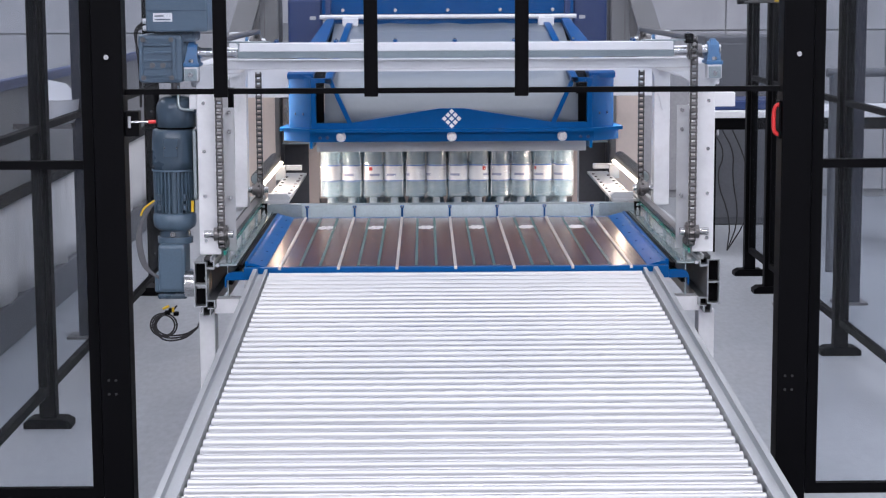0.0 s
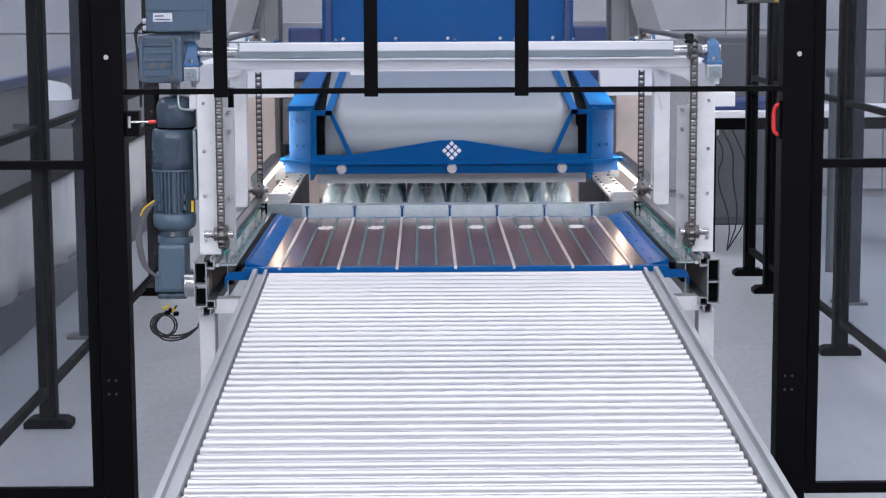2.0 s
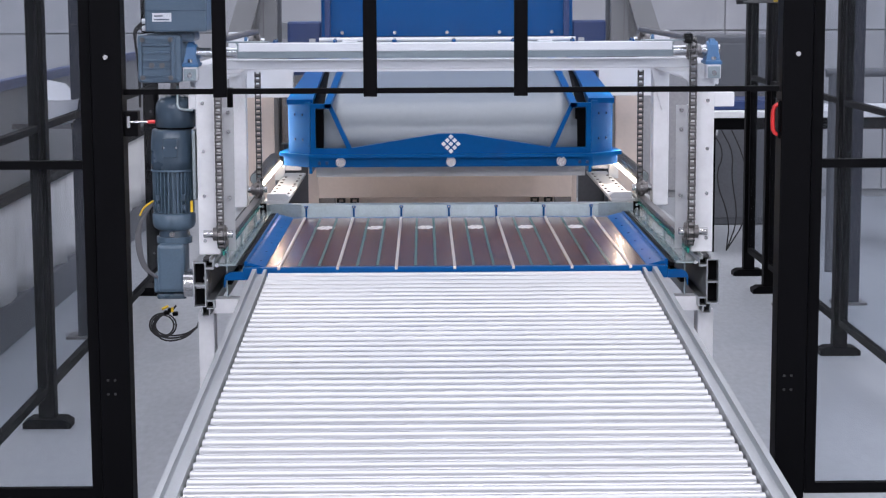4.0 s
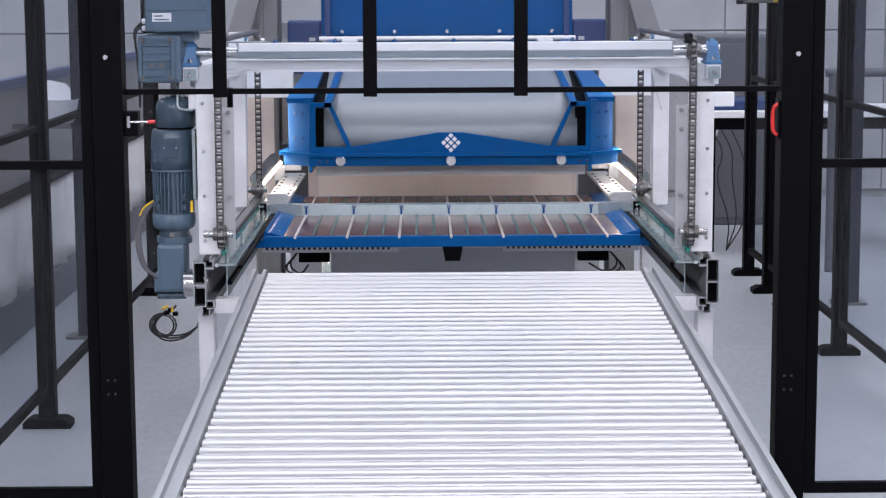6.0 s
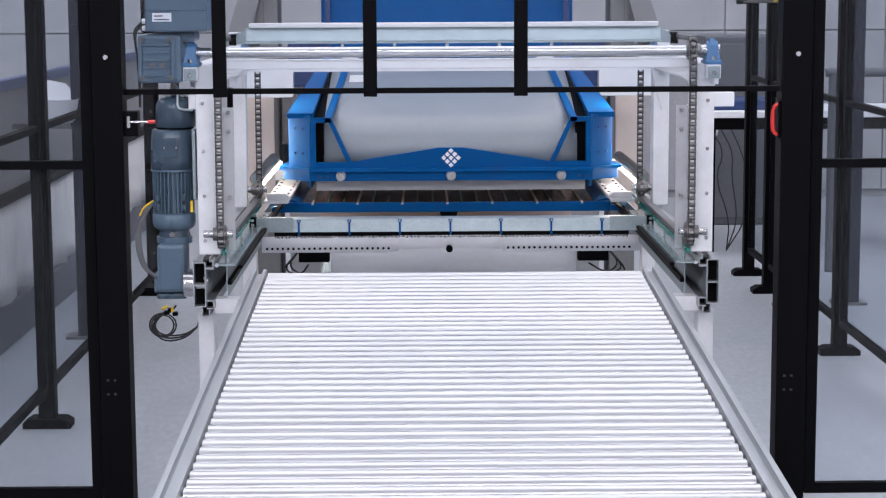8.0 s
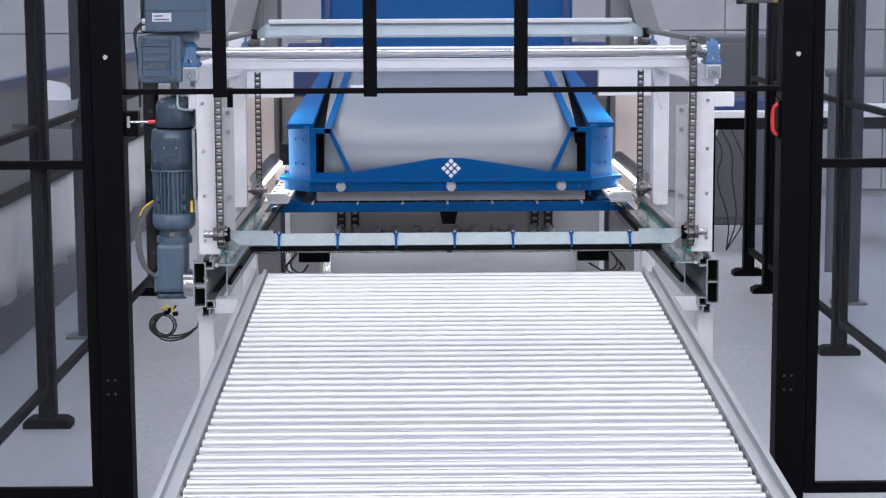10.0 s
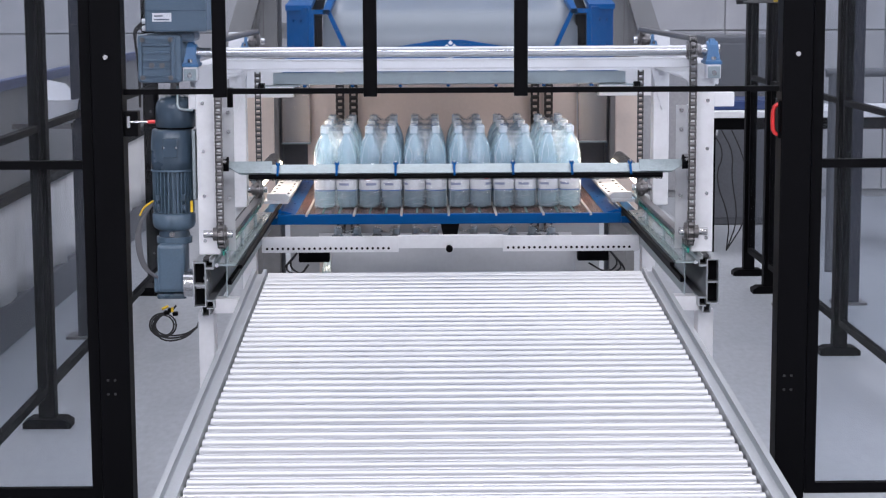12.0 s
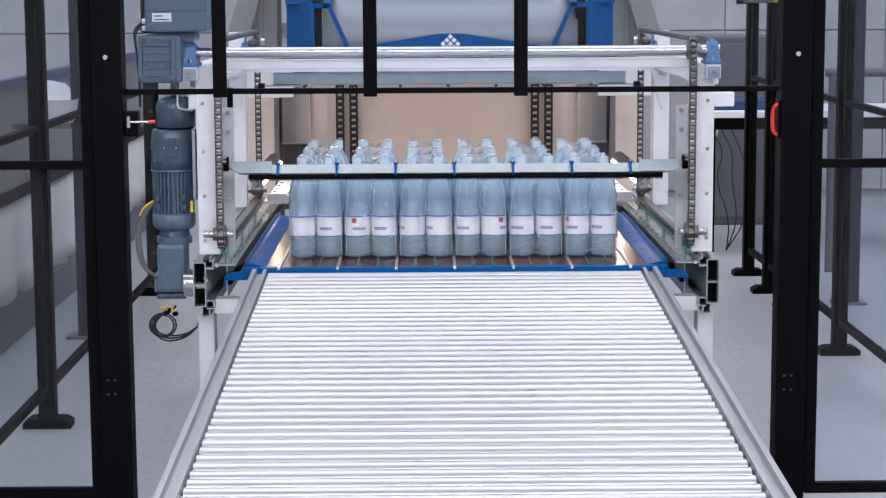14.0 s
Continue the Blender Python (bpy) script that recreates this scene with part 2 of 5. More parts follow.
def conveyor():
    c = thing("roller_conveyor", (0, 4.3, 0), "sloping gravity conveyor of bright zinc rollers between steel rails", "conveyor")
    bm = B()
    rod(bm, (-0.583, 0, 0), (0.572, 0, 0), 0.0262, 24)
    me = finish("roller", bm, ZINC)
    ax = B()
    rod(ax, (-0.596, 0, 0), (0.586, 0, 0), 0.008, 8)
    axle = finish("axle", ax, DARKSTEEL)
    y = 5.708
    while y > 2.6:
        piece("roller", me, c, (0, y, slope(y) - 0.0262))
        piece("axle", axle, c, (0, y, slope(y) - 0.0262))
        y -= 0.0545
    for s, e in ((-1, -0.589), (1, 0.579)):
        bm = B()
        # C-shaped rail with a raised inner and outer lip
        prof = [(0, 0.006), (0.010, 0.006), (0.012, -0.008), (0.030, -0.008), (0.032, 0.008), (0.045, 0.008), (0.045, -0.10), (0, -0.10)]
        lo, hi = 2.5, 5.736
        rings = []
        for yy in (lo, hi):
            rings.append([bm.verts.new((e + s * p[0], yy, slope(yy) + p[1])) for p in prof])
        n = len(prof)
        for i in range(n):
            bm.faces.new((rings[0][i], rings[1][i], rings[1][(i + 1) % n], rings[0][(i + 1) % n]))
        bm.faces.new(rings[0])
        bm.faces.new(rings[1][::-1])
        part("side_rail", bm, ALU, c, "grooved grey aluminium side rail")
        for yy in (2.9, 5.35):
            part("leg", box(B(), e + s * 0.004, e + s * 0.042, yy - 0.03, yy + 0.03, 0.02, slope(yy) - 0.10), ALU, c)
            part("foot", box(B(), e + s * 0.03 - 0.06, e + s * 0.03 + 0.06, yy - 0.06, yy + 0.06, 0, 0.022, 0.004), RUBBER, c)
    for yy in (2.9, 5.35):
        part("crossbar", box(B(), -0.6, 0.595, yy - 0.02, yy + 0.02, 0.3, 0.34), ALU, c)


conveyor()


# ---- gantry frame of the layer station ----
def profile_walls(s, y0, y1):
    """Extruded side profile: two outer chambers, stepped slots towards the table, a tongue above and below."""
    bm = B()
    walls = [(0.813, 0.817, 0.582, 0.723), (0.7775, 0.8125, 0.719, 0.723), (0.7815, 0.8125, 0.648, 0.653), (0.7775, 0.8125, 0.582, 0.586),
             (0.777, 0.781, 0.5865, 0.7185), (0.7525, 0.7765, 0.700, 0.7065), (0.7525, 0.7565, 0.707, 0.727), (0.757, 0.766, 0.7225, 0.727),
             (0.7525, 0.7765, 0.599, 0.604), (0.7525, 0.7565, 0.575, 0.5985), (0.757, 0.7765, 0.575, 0.579), (0.766, 0.770, 0.555, 0.5745),
             (0.789, 0.793, 0.555, 0.5815), (0.770, 0.789, 0.553, 0.5555), (0.762, 0.766, 0.723, 0.737), (0.785, 0.789, 0.7235, 0.737)]
    for a, b, c, d in walls:
        box(bm, min(s * a, s * b), max(s * a, s * b), y0, y1, c, d)
    return bm


def gantry():
    g = thing("gantry_frame", (0, 6.45, 0), "white steel gantry frame with aluminium profiles round the layer table", "machine frame")
    for s in (-1, 1):
        # front column, its head and the rear column
        part("column", box(B(), s * 0.772 - 0.034, s * 0.772 + 0.034, 5.80, 5.90, 0.735, 1.325, 0.003), WHITE, g)
        part("leg", box(B(), s * 0.788 - 0.025, s * 0.788 + 0.025, 5.80, 5.88, 0.012, 0.5525, 0.003), WHITE, g)
        part("foot", box(B(), s * 0.788 - 0.06, s * 0.788 + 0.06, 5.78, 5.9, 0, 0.0125), DARKSTEEL, g)
        part("leg", box(B(), s * 0.80 - 0.027, s * 0.80 + 0.027, 7.40, 7.48, 0, 0.535), WHITE, g)
        part("column", box(B(), s * 0.806 - 0.03, s * 0.806 + 0.03, 7.10, 7.18, 0.735, 1.40, 0.003), WHITE, g)
        # long profile along the side, and its cover
        prof = profile_walls(s, 5.72, 7.6)
        part("profile", prof, ALU, g, "hollow aluminium profile with open slots")
        # black blocks added inside the hollow chambers in place of their shade
        for x0, x1, z0, z1 in ((0.781, 0.813, 0.5865, 0.6475), (0.781, 0.813, 0.6535, 0.7185), (0.7565, 0.7765, 0.707, 0.722), (0.7565, 0.7765, 0.5795, 0.5985)):
            part("chamber_shade", box(B(), min(s * x0, s * x1), max(s * x0, s * x1), 5.75, 7.59, z0, z1), BLACK, g)
        part("slot_insert", box(B(), s * 0.7755 - 0.009, s * 0.7755 + 0.009, 5.722, 7.5, 0.7275, 0.7345), RUBBER, g)
        part("end_screw", rod(B(), (s * 0.742, 5.712, 0.714), (s * 0.742, 5.722, 0.714), 0.006, 8), STEEL, g)
        part("gusset", prism(B(), [(s * 0.806, 1.10), (s * 0.806, 1.325), (s * 0.70, 1.325), (s * 0.70, 1.31), (s * 0.76, 1.28), (s * 0.775, 1.22)], "y", 7.09, 7.10), WHITE, g)
        part("gusset", prism(B(), [(s * 0.738, 1.23), (s * 0.738, 1.30), (s * 0.66, 1.30), (s * 0.70, 1.288), (s * 0.725, 1.27)], "y", 5.81, 5.82), WHITE, g)
        part("head_plate", box(B(), s * 0.74, s * 0.87, 5.81, 5.89, 1.19, 1.235, 0.003) if s > 0 else box(B(), -0.83, -0.74, 5.81, 5.89, 1.19, 1.235, 0.003), WHITE, g)
        part("side_beam", box(B(), s * 0.806 - 0.028, s * 0.806 + 0.028, 5.90, 7.10, 1.255, 1.325, 0.003), WHITE, g)
        # table track between profile and table
        part("track", box(B(), min(s * 0.668, s * 0.682), max(s * 0.668, s * 0.682), 5.76, 7.95, 0.697, 0.7075), BLACK, g, "black running track")
        part("lower_track", box(B(), min(s * 0.704, s * 0.716), max(s * 0.704, s * 0.716), 5.78, 7.95, 0.642, 0.656), BLACK, g)
        part("track_web", box(B(), min(s * 0.718, s * 0.722), max(s * 0.718, s * 0.722), 5.80, 7.95, 0.60, 0.7075), GALV, g)
        tc = part("track_cover", box(B(), min(s * 0.684, s * 0.752), max(s * 0.684, s * 0.752), 5.735, 7.12, 0.708, 0.7135), COVER, g, "glossy grey track cover plate")
        for i in range(11):
            part("cover_screw", bolt(B(), (s * 0.705, 5.80 + i * 0.12, 0.7135), "z", 0.005, 0.003), STEEL, tc)
        part("cover_edge", box(B(), min(s * 0.722, s * 0.728), max(s * 0.722, s * 0.728), 5.76, 7.10, 0.738, 0.752), GREENGLASS, g, "green glass edge")
        for i in range(3):
            yy = 5.86 + i * 0.5
            part("edge_post", rod(B(), (s * 0.725, yy, 0.7135), (s * 0.725, yy, 0.738), 0.006, 8), GALV, g)
        part("chain_guide", box(B(), s * 0.735 - 0.012, s * 0.735 + 0.012, 5.84, 7.08, 0.755, 0.772), DARKSTEEL, g)
    part("guide_strip", box(B(), -0.722, -0.706, 5.93, 5.96, 0.99, 1.25), BLACK, g, "black guide strip")
    for s in (-1, 1):
        for z in (0.78, 0.92, 1.06, 1.21):
            part("column_screw", bolt(B(), (s * 0.785, 5.7995, z), "y", 0.006, 0.005), STEEL, g)
    for z in (0.905, 1.115, 1.175):
        part("flange_bolt", bolt(B(), (-0.715, 5.89, z), "y", 0.007, 0.012), STEEL, g)
        part("flange_bolt", bolt(B(), (0.715, 5.89, z), "y", 0.007, 0.012), STEEL, g)
    for s in (-1, 1):
        part("inner_flange", box(B(), min(s * 0.700, s * 0.7375), max(s * 0.700, s * 0.7375), 5.89, 5.896, 0.735, 1.19), PALEGREY, g)
    part("top_beam", box(B(), -0.74, 0.74, 5.815, 5.885, 1.312, 1.342, 0.004), WHITE, g)
    part("rear_beam", box(B(), -0.80, 0.80, 7.11, 7.17, 1.25, 1.275), WHITE, g)
    part("rear_cross_beam", box(B(), -0.95, -0.67, 8.20, 8.26, 1.092, 1.235, 0.003), WHITE, g)
    part("rear_cross_beam", box(B(), 0.67, 0.95, 8.20, 8.26, 1.092, 1.235, 0.003), WHITE, g)
    for s, a in ((-1, -0.76), (1, 0.60)):
        part("lower_rail", box(B(), a, a + 0.16, 5.76, 5.82, 0.555, 0.60), WHITE, g)
    return g


gantry()


# ---- chains that carry the two sweep bars ----
def link_mesh(name, r, w, mat):
    """One chain link: two side plates and two rollers, lying along z."""
    bm = B()
    for s in (-1, 1):
        box(bm, s * w - 0.0022, s * w + 0.0022, -r * 0.66, r * 0.66, -r * 1.0, r * 0.62, 0.001)
    n = len(bm.faces)
    rod(bm, (-w - 0.003, 0, -r * 0.5), (w + 0.003, 0, -r * 0.5), r * 0.60, 9)
    bm.faces.ensure_lookup_table()
    for f in bm.faces[n:]:
        f.material_index = 1
    me = finish(name, bm, mat)
    me.materials.append(DARKSTEEL)
    return me


CY0, CY1, CZ0, CZ1, CR = 5.80, 7.12, 0.800, 1.365, 0.038


def loop_points(step):
    """Even steps along the rounded rectangle of the chain, with its heading."""
    pts, r = [], CR
    runs = [((CY0 - r, CZ0), (CY0 - r, CZ1)), ((CY0, CZ1 + r), (CY1, CZ1 + r)), ((CY1 + r, CZ1), (CY1 + r, CZ0)), ((CY1, CZ0 - r), (CY0, CZ0 - r))]
    for (ya, za), (yb, zb) in runs:
        n = int(math.hypot(yb - ya, zb - za) / step)
        for i in range(n):
            k = (i + 0.5) / n
            pts.append((ya + (yb - ya) * k, za + (zb - za) * k, math.atan2(yb - ya, zb - za)))
    for cy, cz, a0 in ((CY0, CZ1, 180), (CY1, CZ1, 90), (CY1, CZ0, 0), (CY0, CZ0, -90)):
        for k in (15, 50, 80):
            a = radians(a0 - k)
            pts.append((cy + r * math.cos(a), cz + r * math.sin(a), -a))
    return pts


def sprocket(bm, x, y, z, r=0.042):
    rod(bm, (x - 0.006, y, z), (x + 0.006, y, z), r * 0.86, 24)
    rod(bm, (x - 0.014, y, z), (x + 0.014, y, z), r * 0.68, 20)
    for i in range(12):
        a = i * math.pi / 6
        rod(bm, (x - 0.004, y + r * 0.95 * math.cos(a), z + r * 0.95 * math.sin(a)), (x + 0.004, y + r * 0.95 * math.cos(a), z + r * 0.95 * math.sin(a)), 0.006, 6)
    rod(bm, (x - 0.018, y, z), (x + 0.018, y, z), r * 0.5, 16)
    return bm


LINK = link_mesh("link", 0.0125, 0.009, CHAIN)
for s in (-1, 1):
    ch = thing("drive_chain", (s * 0.733, 6.45, CZ0), "oily dark roller chain running round four sprockets", "chain", "bar chains")
    for y, z, a in loop_points(0.0205):
        o = piece("link", LINK, ch, (s * 0.733, y, z))
        o.rotation_euler = (-a, 0, 0)
    for y in (CY0, CY1):
        for z in (CZ0, CZ1):
            part("sprocket", sprocket(B(), s * 0.733, y, z), DARKSTEEL, ch, "toothed steel sprocket")
            part("stub_shaft", rod(B(), (s * 0.70, y, z), (s * 0.79, y, z), 0.012), STEEL, ch)
            if not (y == CY0 and z == CZ1 and s < 0):
                bm = rod(B(), (s * 0.748, y, z), (s * 0.760, y, z), 0.021, 18)
                part("hub", bm, DARKSTEEL, ch)

shaft = thing("drive_shaft", (0, CY0, CZ1), "polished steel drive shaft across the gantry", "shaft")
part("shaft_bar", rod(B(), (-0.86, CY0, CZ1), (0.80, CY0, CZ1), 0.0165, 24), STEEL, shaft)


def bearing(x, y, z, k=1.0):
    b = thing("pillow_block", (x, y, z), "blue cast pillow block bearing on the frame", "bearing", "shaft bearings")
    bm = B()
    box(bm, x - 0.026 * k, x + 0.026 * k, y - 0.05 * k, y + 0.05 * k, z - 0.042 * k, z - 0.030 * k, 0.003 * k)
    rings = [[bm.verts.new((x + sx * hx * k, y + sy * hy * k, z + hz * k)) for sx, sy in ((-1, -1), (1, -1), (1, 1), (-1, 1))] for hx, hy, hz in ((0.022, 0.040, -0.030), (0.015, 0.032, 0.0), (0.012, 0.028, 0.018), (0.008, 0.014, 0.036))]
    for lo, hi in zip(rings, rings[1:]):
        for i in range(4):
            bm.faces.new((lo[i], lo[(i + 1) % 4], hi[(i + 1) % 4], hi[i]))
    bm.faces.new(rings[-1])
    bm.faces.new(rings[0][::-1])
    rod(bm, (x - 0.017 * k, y, z), (x + 0.017 * k, y, z), 0.028 * k, 20)
    part("casting", bm, surface_blue, b)
    part("collar", rod(B(), (x - 0.024 * k, y, z), (x + 0.024 * k, y, z), 0.019 * k, 18), STEEL, b)
    bm = B()
    for q in (-1, 1):
        bolt(bm, (x, y + q * 0.037 * k, z - 0.028 * k), "z", 0.008 * k, 0.01)
    part("bolts", bm, STEEL, b)
    part("mount", box(B(), x - 0.022, x + 0.022, y - 0.05, y + 0.05, z - 0.085 * k, z - 0.042 * k, 0.003), WHITE, b)
    if k == 1.0:
        w = part("square_washer", box(B(), x - 0.019, x + 0.019, y - 0.056, y - 0.0505, z - 0.084, z - 0.047, 0.002), GALV, b)
        part("washer_bolt", bolt(B(), (x, y - 0.056, z - 0.066), "y", 0.008, 0.007), STEEL, w)


surface_blue = surface("cast_blue_paint", (0.05, 0.16, 0.33), 0.4, vary=0.12, bump=0.1)
bearing(0.795, CY0 + 0.0, CZ1)
bearing(-0.815, CY0 + 0.0, CZ1)
bearing(0.775, CY1, CZ1 + 0.0, 0.6)
bearing(-0.775, CY1, CZ1 + 0.0, 0.6)


# ---- sweep bars ----
def sweep_bar(label, brush=True):
    """Its place is the middle of its clips; it lies across, between the chains."""
    b = thing("sweep_bar", (0, 0, 0), label, "machine bar", "sweep bars")
    L = 0.672
    bm = B()
    prof = [(-0.004, 0.026), (0.040, 0.030), (0.040, 0.027), (-0.001, 0.022), (-0.006, -0.020), (-0.010, -0.020)]
    prism(bm, prof, "x", -L, L)
    part("angle", bm, GALV, b, "galvanised angle with bevelled ends")
    for s in (-1, 1):
        part("end_plate", prism(B(), [(s * L, -0.020), (s * (L + 0.055), 0.024), (s * (L + 0.055), 0.032), (s * (L - 0.10), 0.032), (s * (L - 0.10), -0.020)], "y", -0.013, -0.0085), GALV, b)
        bm = box(B(), s * (L + 0.045) - 0.012, s * (L + 0.045) + 0.012, -0.03, 0.0, 0.0, 0.036, 0.002)
        e = part("end_block", bm, BLACK, b)
        bm = B()
        for z in (0.009, 0.026):
            rod(bm, (s * (L + 0.045), -0.034, z), (s * (L + 0.045), -0.03, z), 0.006, 10)
        part("screws", bm, STEEL, e)
    if brush:
        bm = B()
        rng = random.Random(5)
        box(bm, -L + 0.03, L - 0.03, -0.006, 0.002, -0.034, -0.020)
        for i in range(260):
            x = -L + 0.035 + i * (2 * L - 0.07) / 259
            box(bm, x - 0.0015, x + 0.0015, -0.004, 0.0, -0.040 - rng.random() * 0.004, -0.034)
        part("brush", bm, BLACK, b, "black brush strip")
    else:
        part("edge_strip", box(B(), -L + 0.01, L - 0.01, -0.0085, 0.018, -0.036, -0.0205, 0.003), WHITE, b, "white edge strip")
    for i in range(7):
        x = -0.5525 + i * 0.1826
        bm = box(B(), x - 0.0035, x + 0.0035, -0.0155, -0.0085, -0.032, 0.020, 0.001)
        box(bm, x - 0.007, x + 0.007, -0.016, -0.0085, 0.016, 0.026, 0.002)
        c = part("clip", bm, BLUE, b, "blue clip")
        part("clip_screw", rod(B(), (x, -0.02, 0.021), (x, -0.016, 0.021), 0.004, 8), STEEL, c)
    return b


bar_a = sweep_bar("galvanised sweep bar with blue clips and black brush")
bar_b = sweep_bar("galvanised return sweep bar with blue clips", False)


# ---- shuttle table ----
def shuttle_table():
    t = thing("shuttle_table", (0, TFRONT, T), "blue framed shuttle table with glossy brown laminate plates", "table")
    y0, y1 = TFRONT, TFRONT + 1.30
    bm = box(B(), -0.665, 0.66, y0, y0 + 0.022, T - 0.037, T + 0.002, 0.003)
    part("front_lip", bm, BLUE, t)
    part("rear_lip", box(B(), -0.62, 0.615, y1, y1 + 0.03, T - 0.045, T - 0.002), BLUE, t)
    for s in (-1, 1):
        bm = B()
        prism(bm, [(s * 0.597, T + 0.001), (s * 0.640, T + 0.013), (s * 0.662, T + 0.013), (s * 0.662, T - 0.04), (s * 0.655, T - 0.04), (s * 0.655, T + 0.004), (s * 0.64, T + 0.004), (s * 0.597, T - 0.012)], "y", y0 + 0.023, y1)
        w = part("side_wing", bm, BLUE, t, "sloping blue side plate")
        # the lip steps down and turns back at its ends
        tab = prism(B(), [(s * 0.6605, T - 0.012), (s * 0.705, T - 0.012), (s * 0.719, T - 0.020), (s * 0.724, T - 0.033), (s * 0.724, T - 0.060), (s * 0.720, T - 0.060), (s * 0.718, T - 0.037), (s * 0.6605, T - 0.037)], "y", y0 + 0.002, y0 + 0.02)
        part("corner_tab", tab, BLUE, t)
        part("crest", rod(B(), (s * 0.657, y0 + 0.024, T + 0.014), (s * 0.657, y1, T + 0.014), 0.006, 8), BLUE, t)
        for i in range(9):
            yy = y0 + 0.07 + i * 0.13
            part("slot", box(B(), s * 0.651 - 0.004, s * 0.651 + 0.004, yy, yy + 0.05, T + 0.0125, T + 0.0142), NAVY, w)
        for i in range(6):
            yy = y0 + 0.12 + i * 0.21
            part("wing_screw", bolt(B(), (s * 0.618, yy, T + 0.006), "z", 0.004, 0.003), NAVY, w)
    for i in range(8):
        a = -0.5525 + (i - 1) * 0.1826
        b = a + 0.1826
        a, b = max(a + 0.004, -0.597), min(b - 0.004, 0.597)
        p = part("plate", box(B(), a, b, y0 + 0.024, y1, T - 0.012, T - 0.001, 0.001), BROWN, t)
        if 0 < i < 7:
            for k in (0.32, 0.68):
                x = a + (b - a) * k
                part("inlay", box(B(), x - 0.004, x + 0.004, y0 + 0.05, y1 - 0.03, T - 0.003, T + 0.001), GROOVE, p, "teal inlay strip")
            bm = B()
            cx = (a + b) / 2
            for k in range(-3, 4):
                for j in range(-3, 4):
                    if (k / 3.3) ** 2 + (j / 3.3) ** 2 < 1 and (k + j) % 3:
                        px, py = cx + k * 0.0105, y0 + 1.0 + j * 0.014
                        rod(bm, (px, py, T - 0.001), (px, py, T + 0.0006), 0.0058, 8)
            part("mark", bm, PAPER, p, "small white printed mark")
    for i in range(7):
        x = -0.5525 + i * 0.1826
        part("seam_strip", box(B(), x - 0.0045, x + 0.0045, y0 - 0.002, y1, T - 0.006, T + 0.003, 0.001), STRIP, t, "pale steel seam strip")
    part("under_frame", box(B(), -0.60, 0.60, y0 + 0.03, y1 - 0.02, T - 0.035, T - 0.0125), NAVY, t)
    part("catch", prism(B(), [(-0.036, T - 0.037), (0.036, T - 0.037), (0.026, T - 0.088), (-0.026, T - 0.088)], "y", y0 + 0.004, y0 + 0.02), BLACK, t, "black catch plate")
    return t


GROOVE = surface("teal_inlay", (0.045, 0.11, 0.105), 0.35)
STRIP = surface("pale_steel_strip", (0.62, 0.58, 0.54), 0.35, 0.6)
table = shuttle_table()


# ---- lifting head ----
HY = 7.50


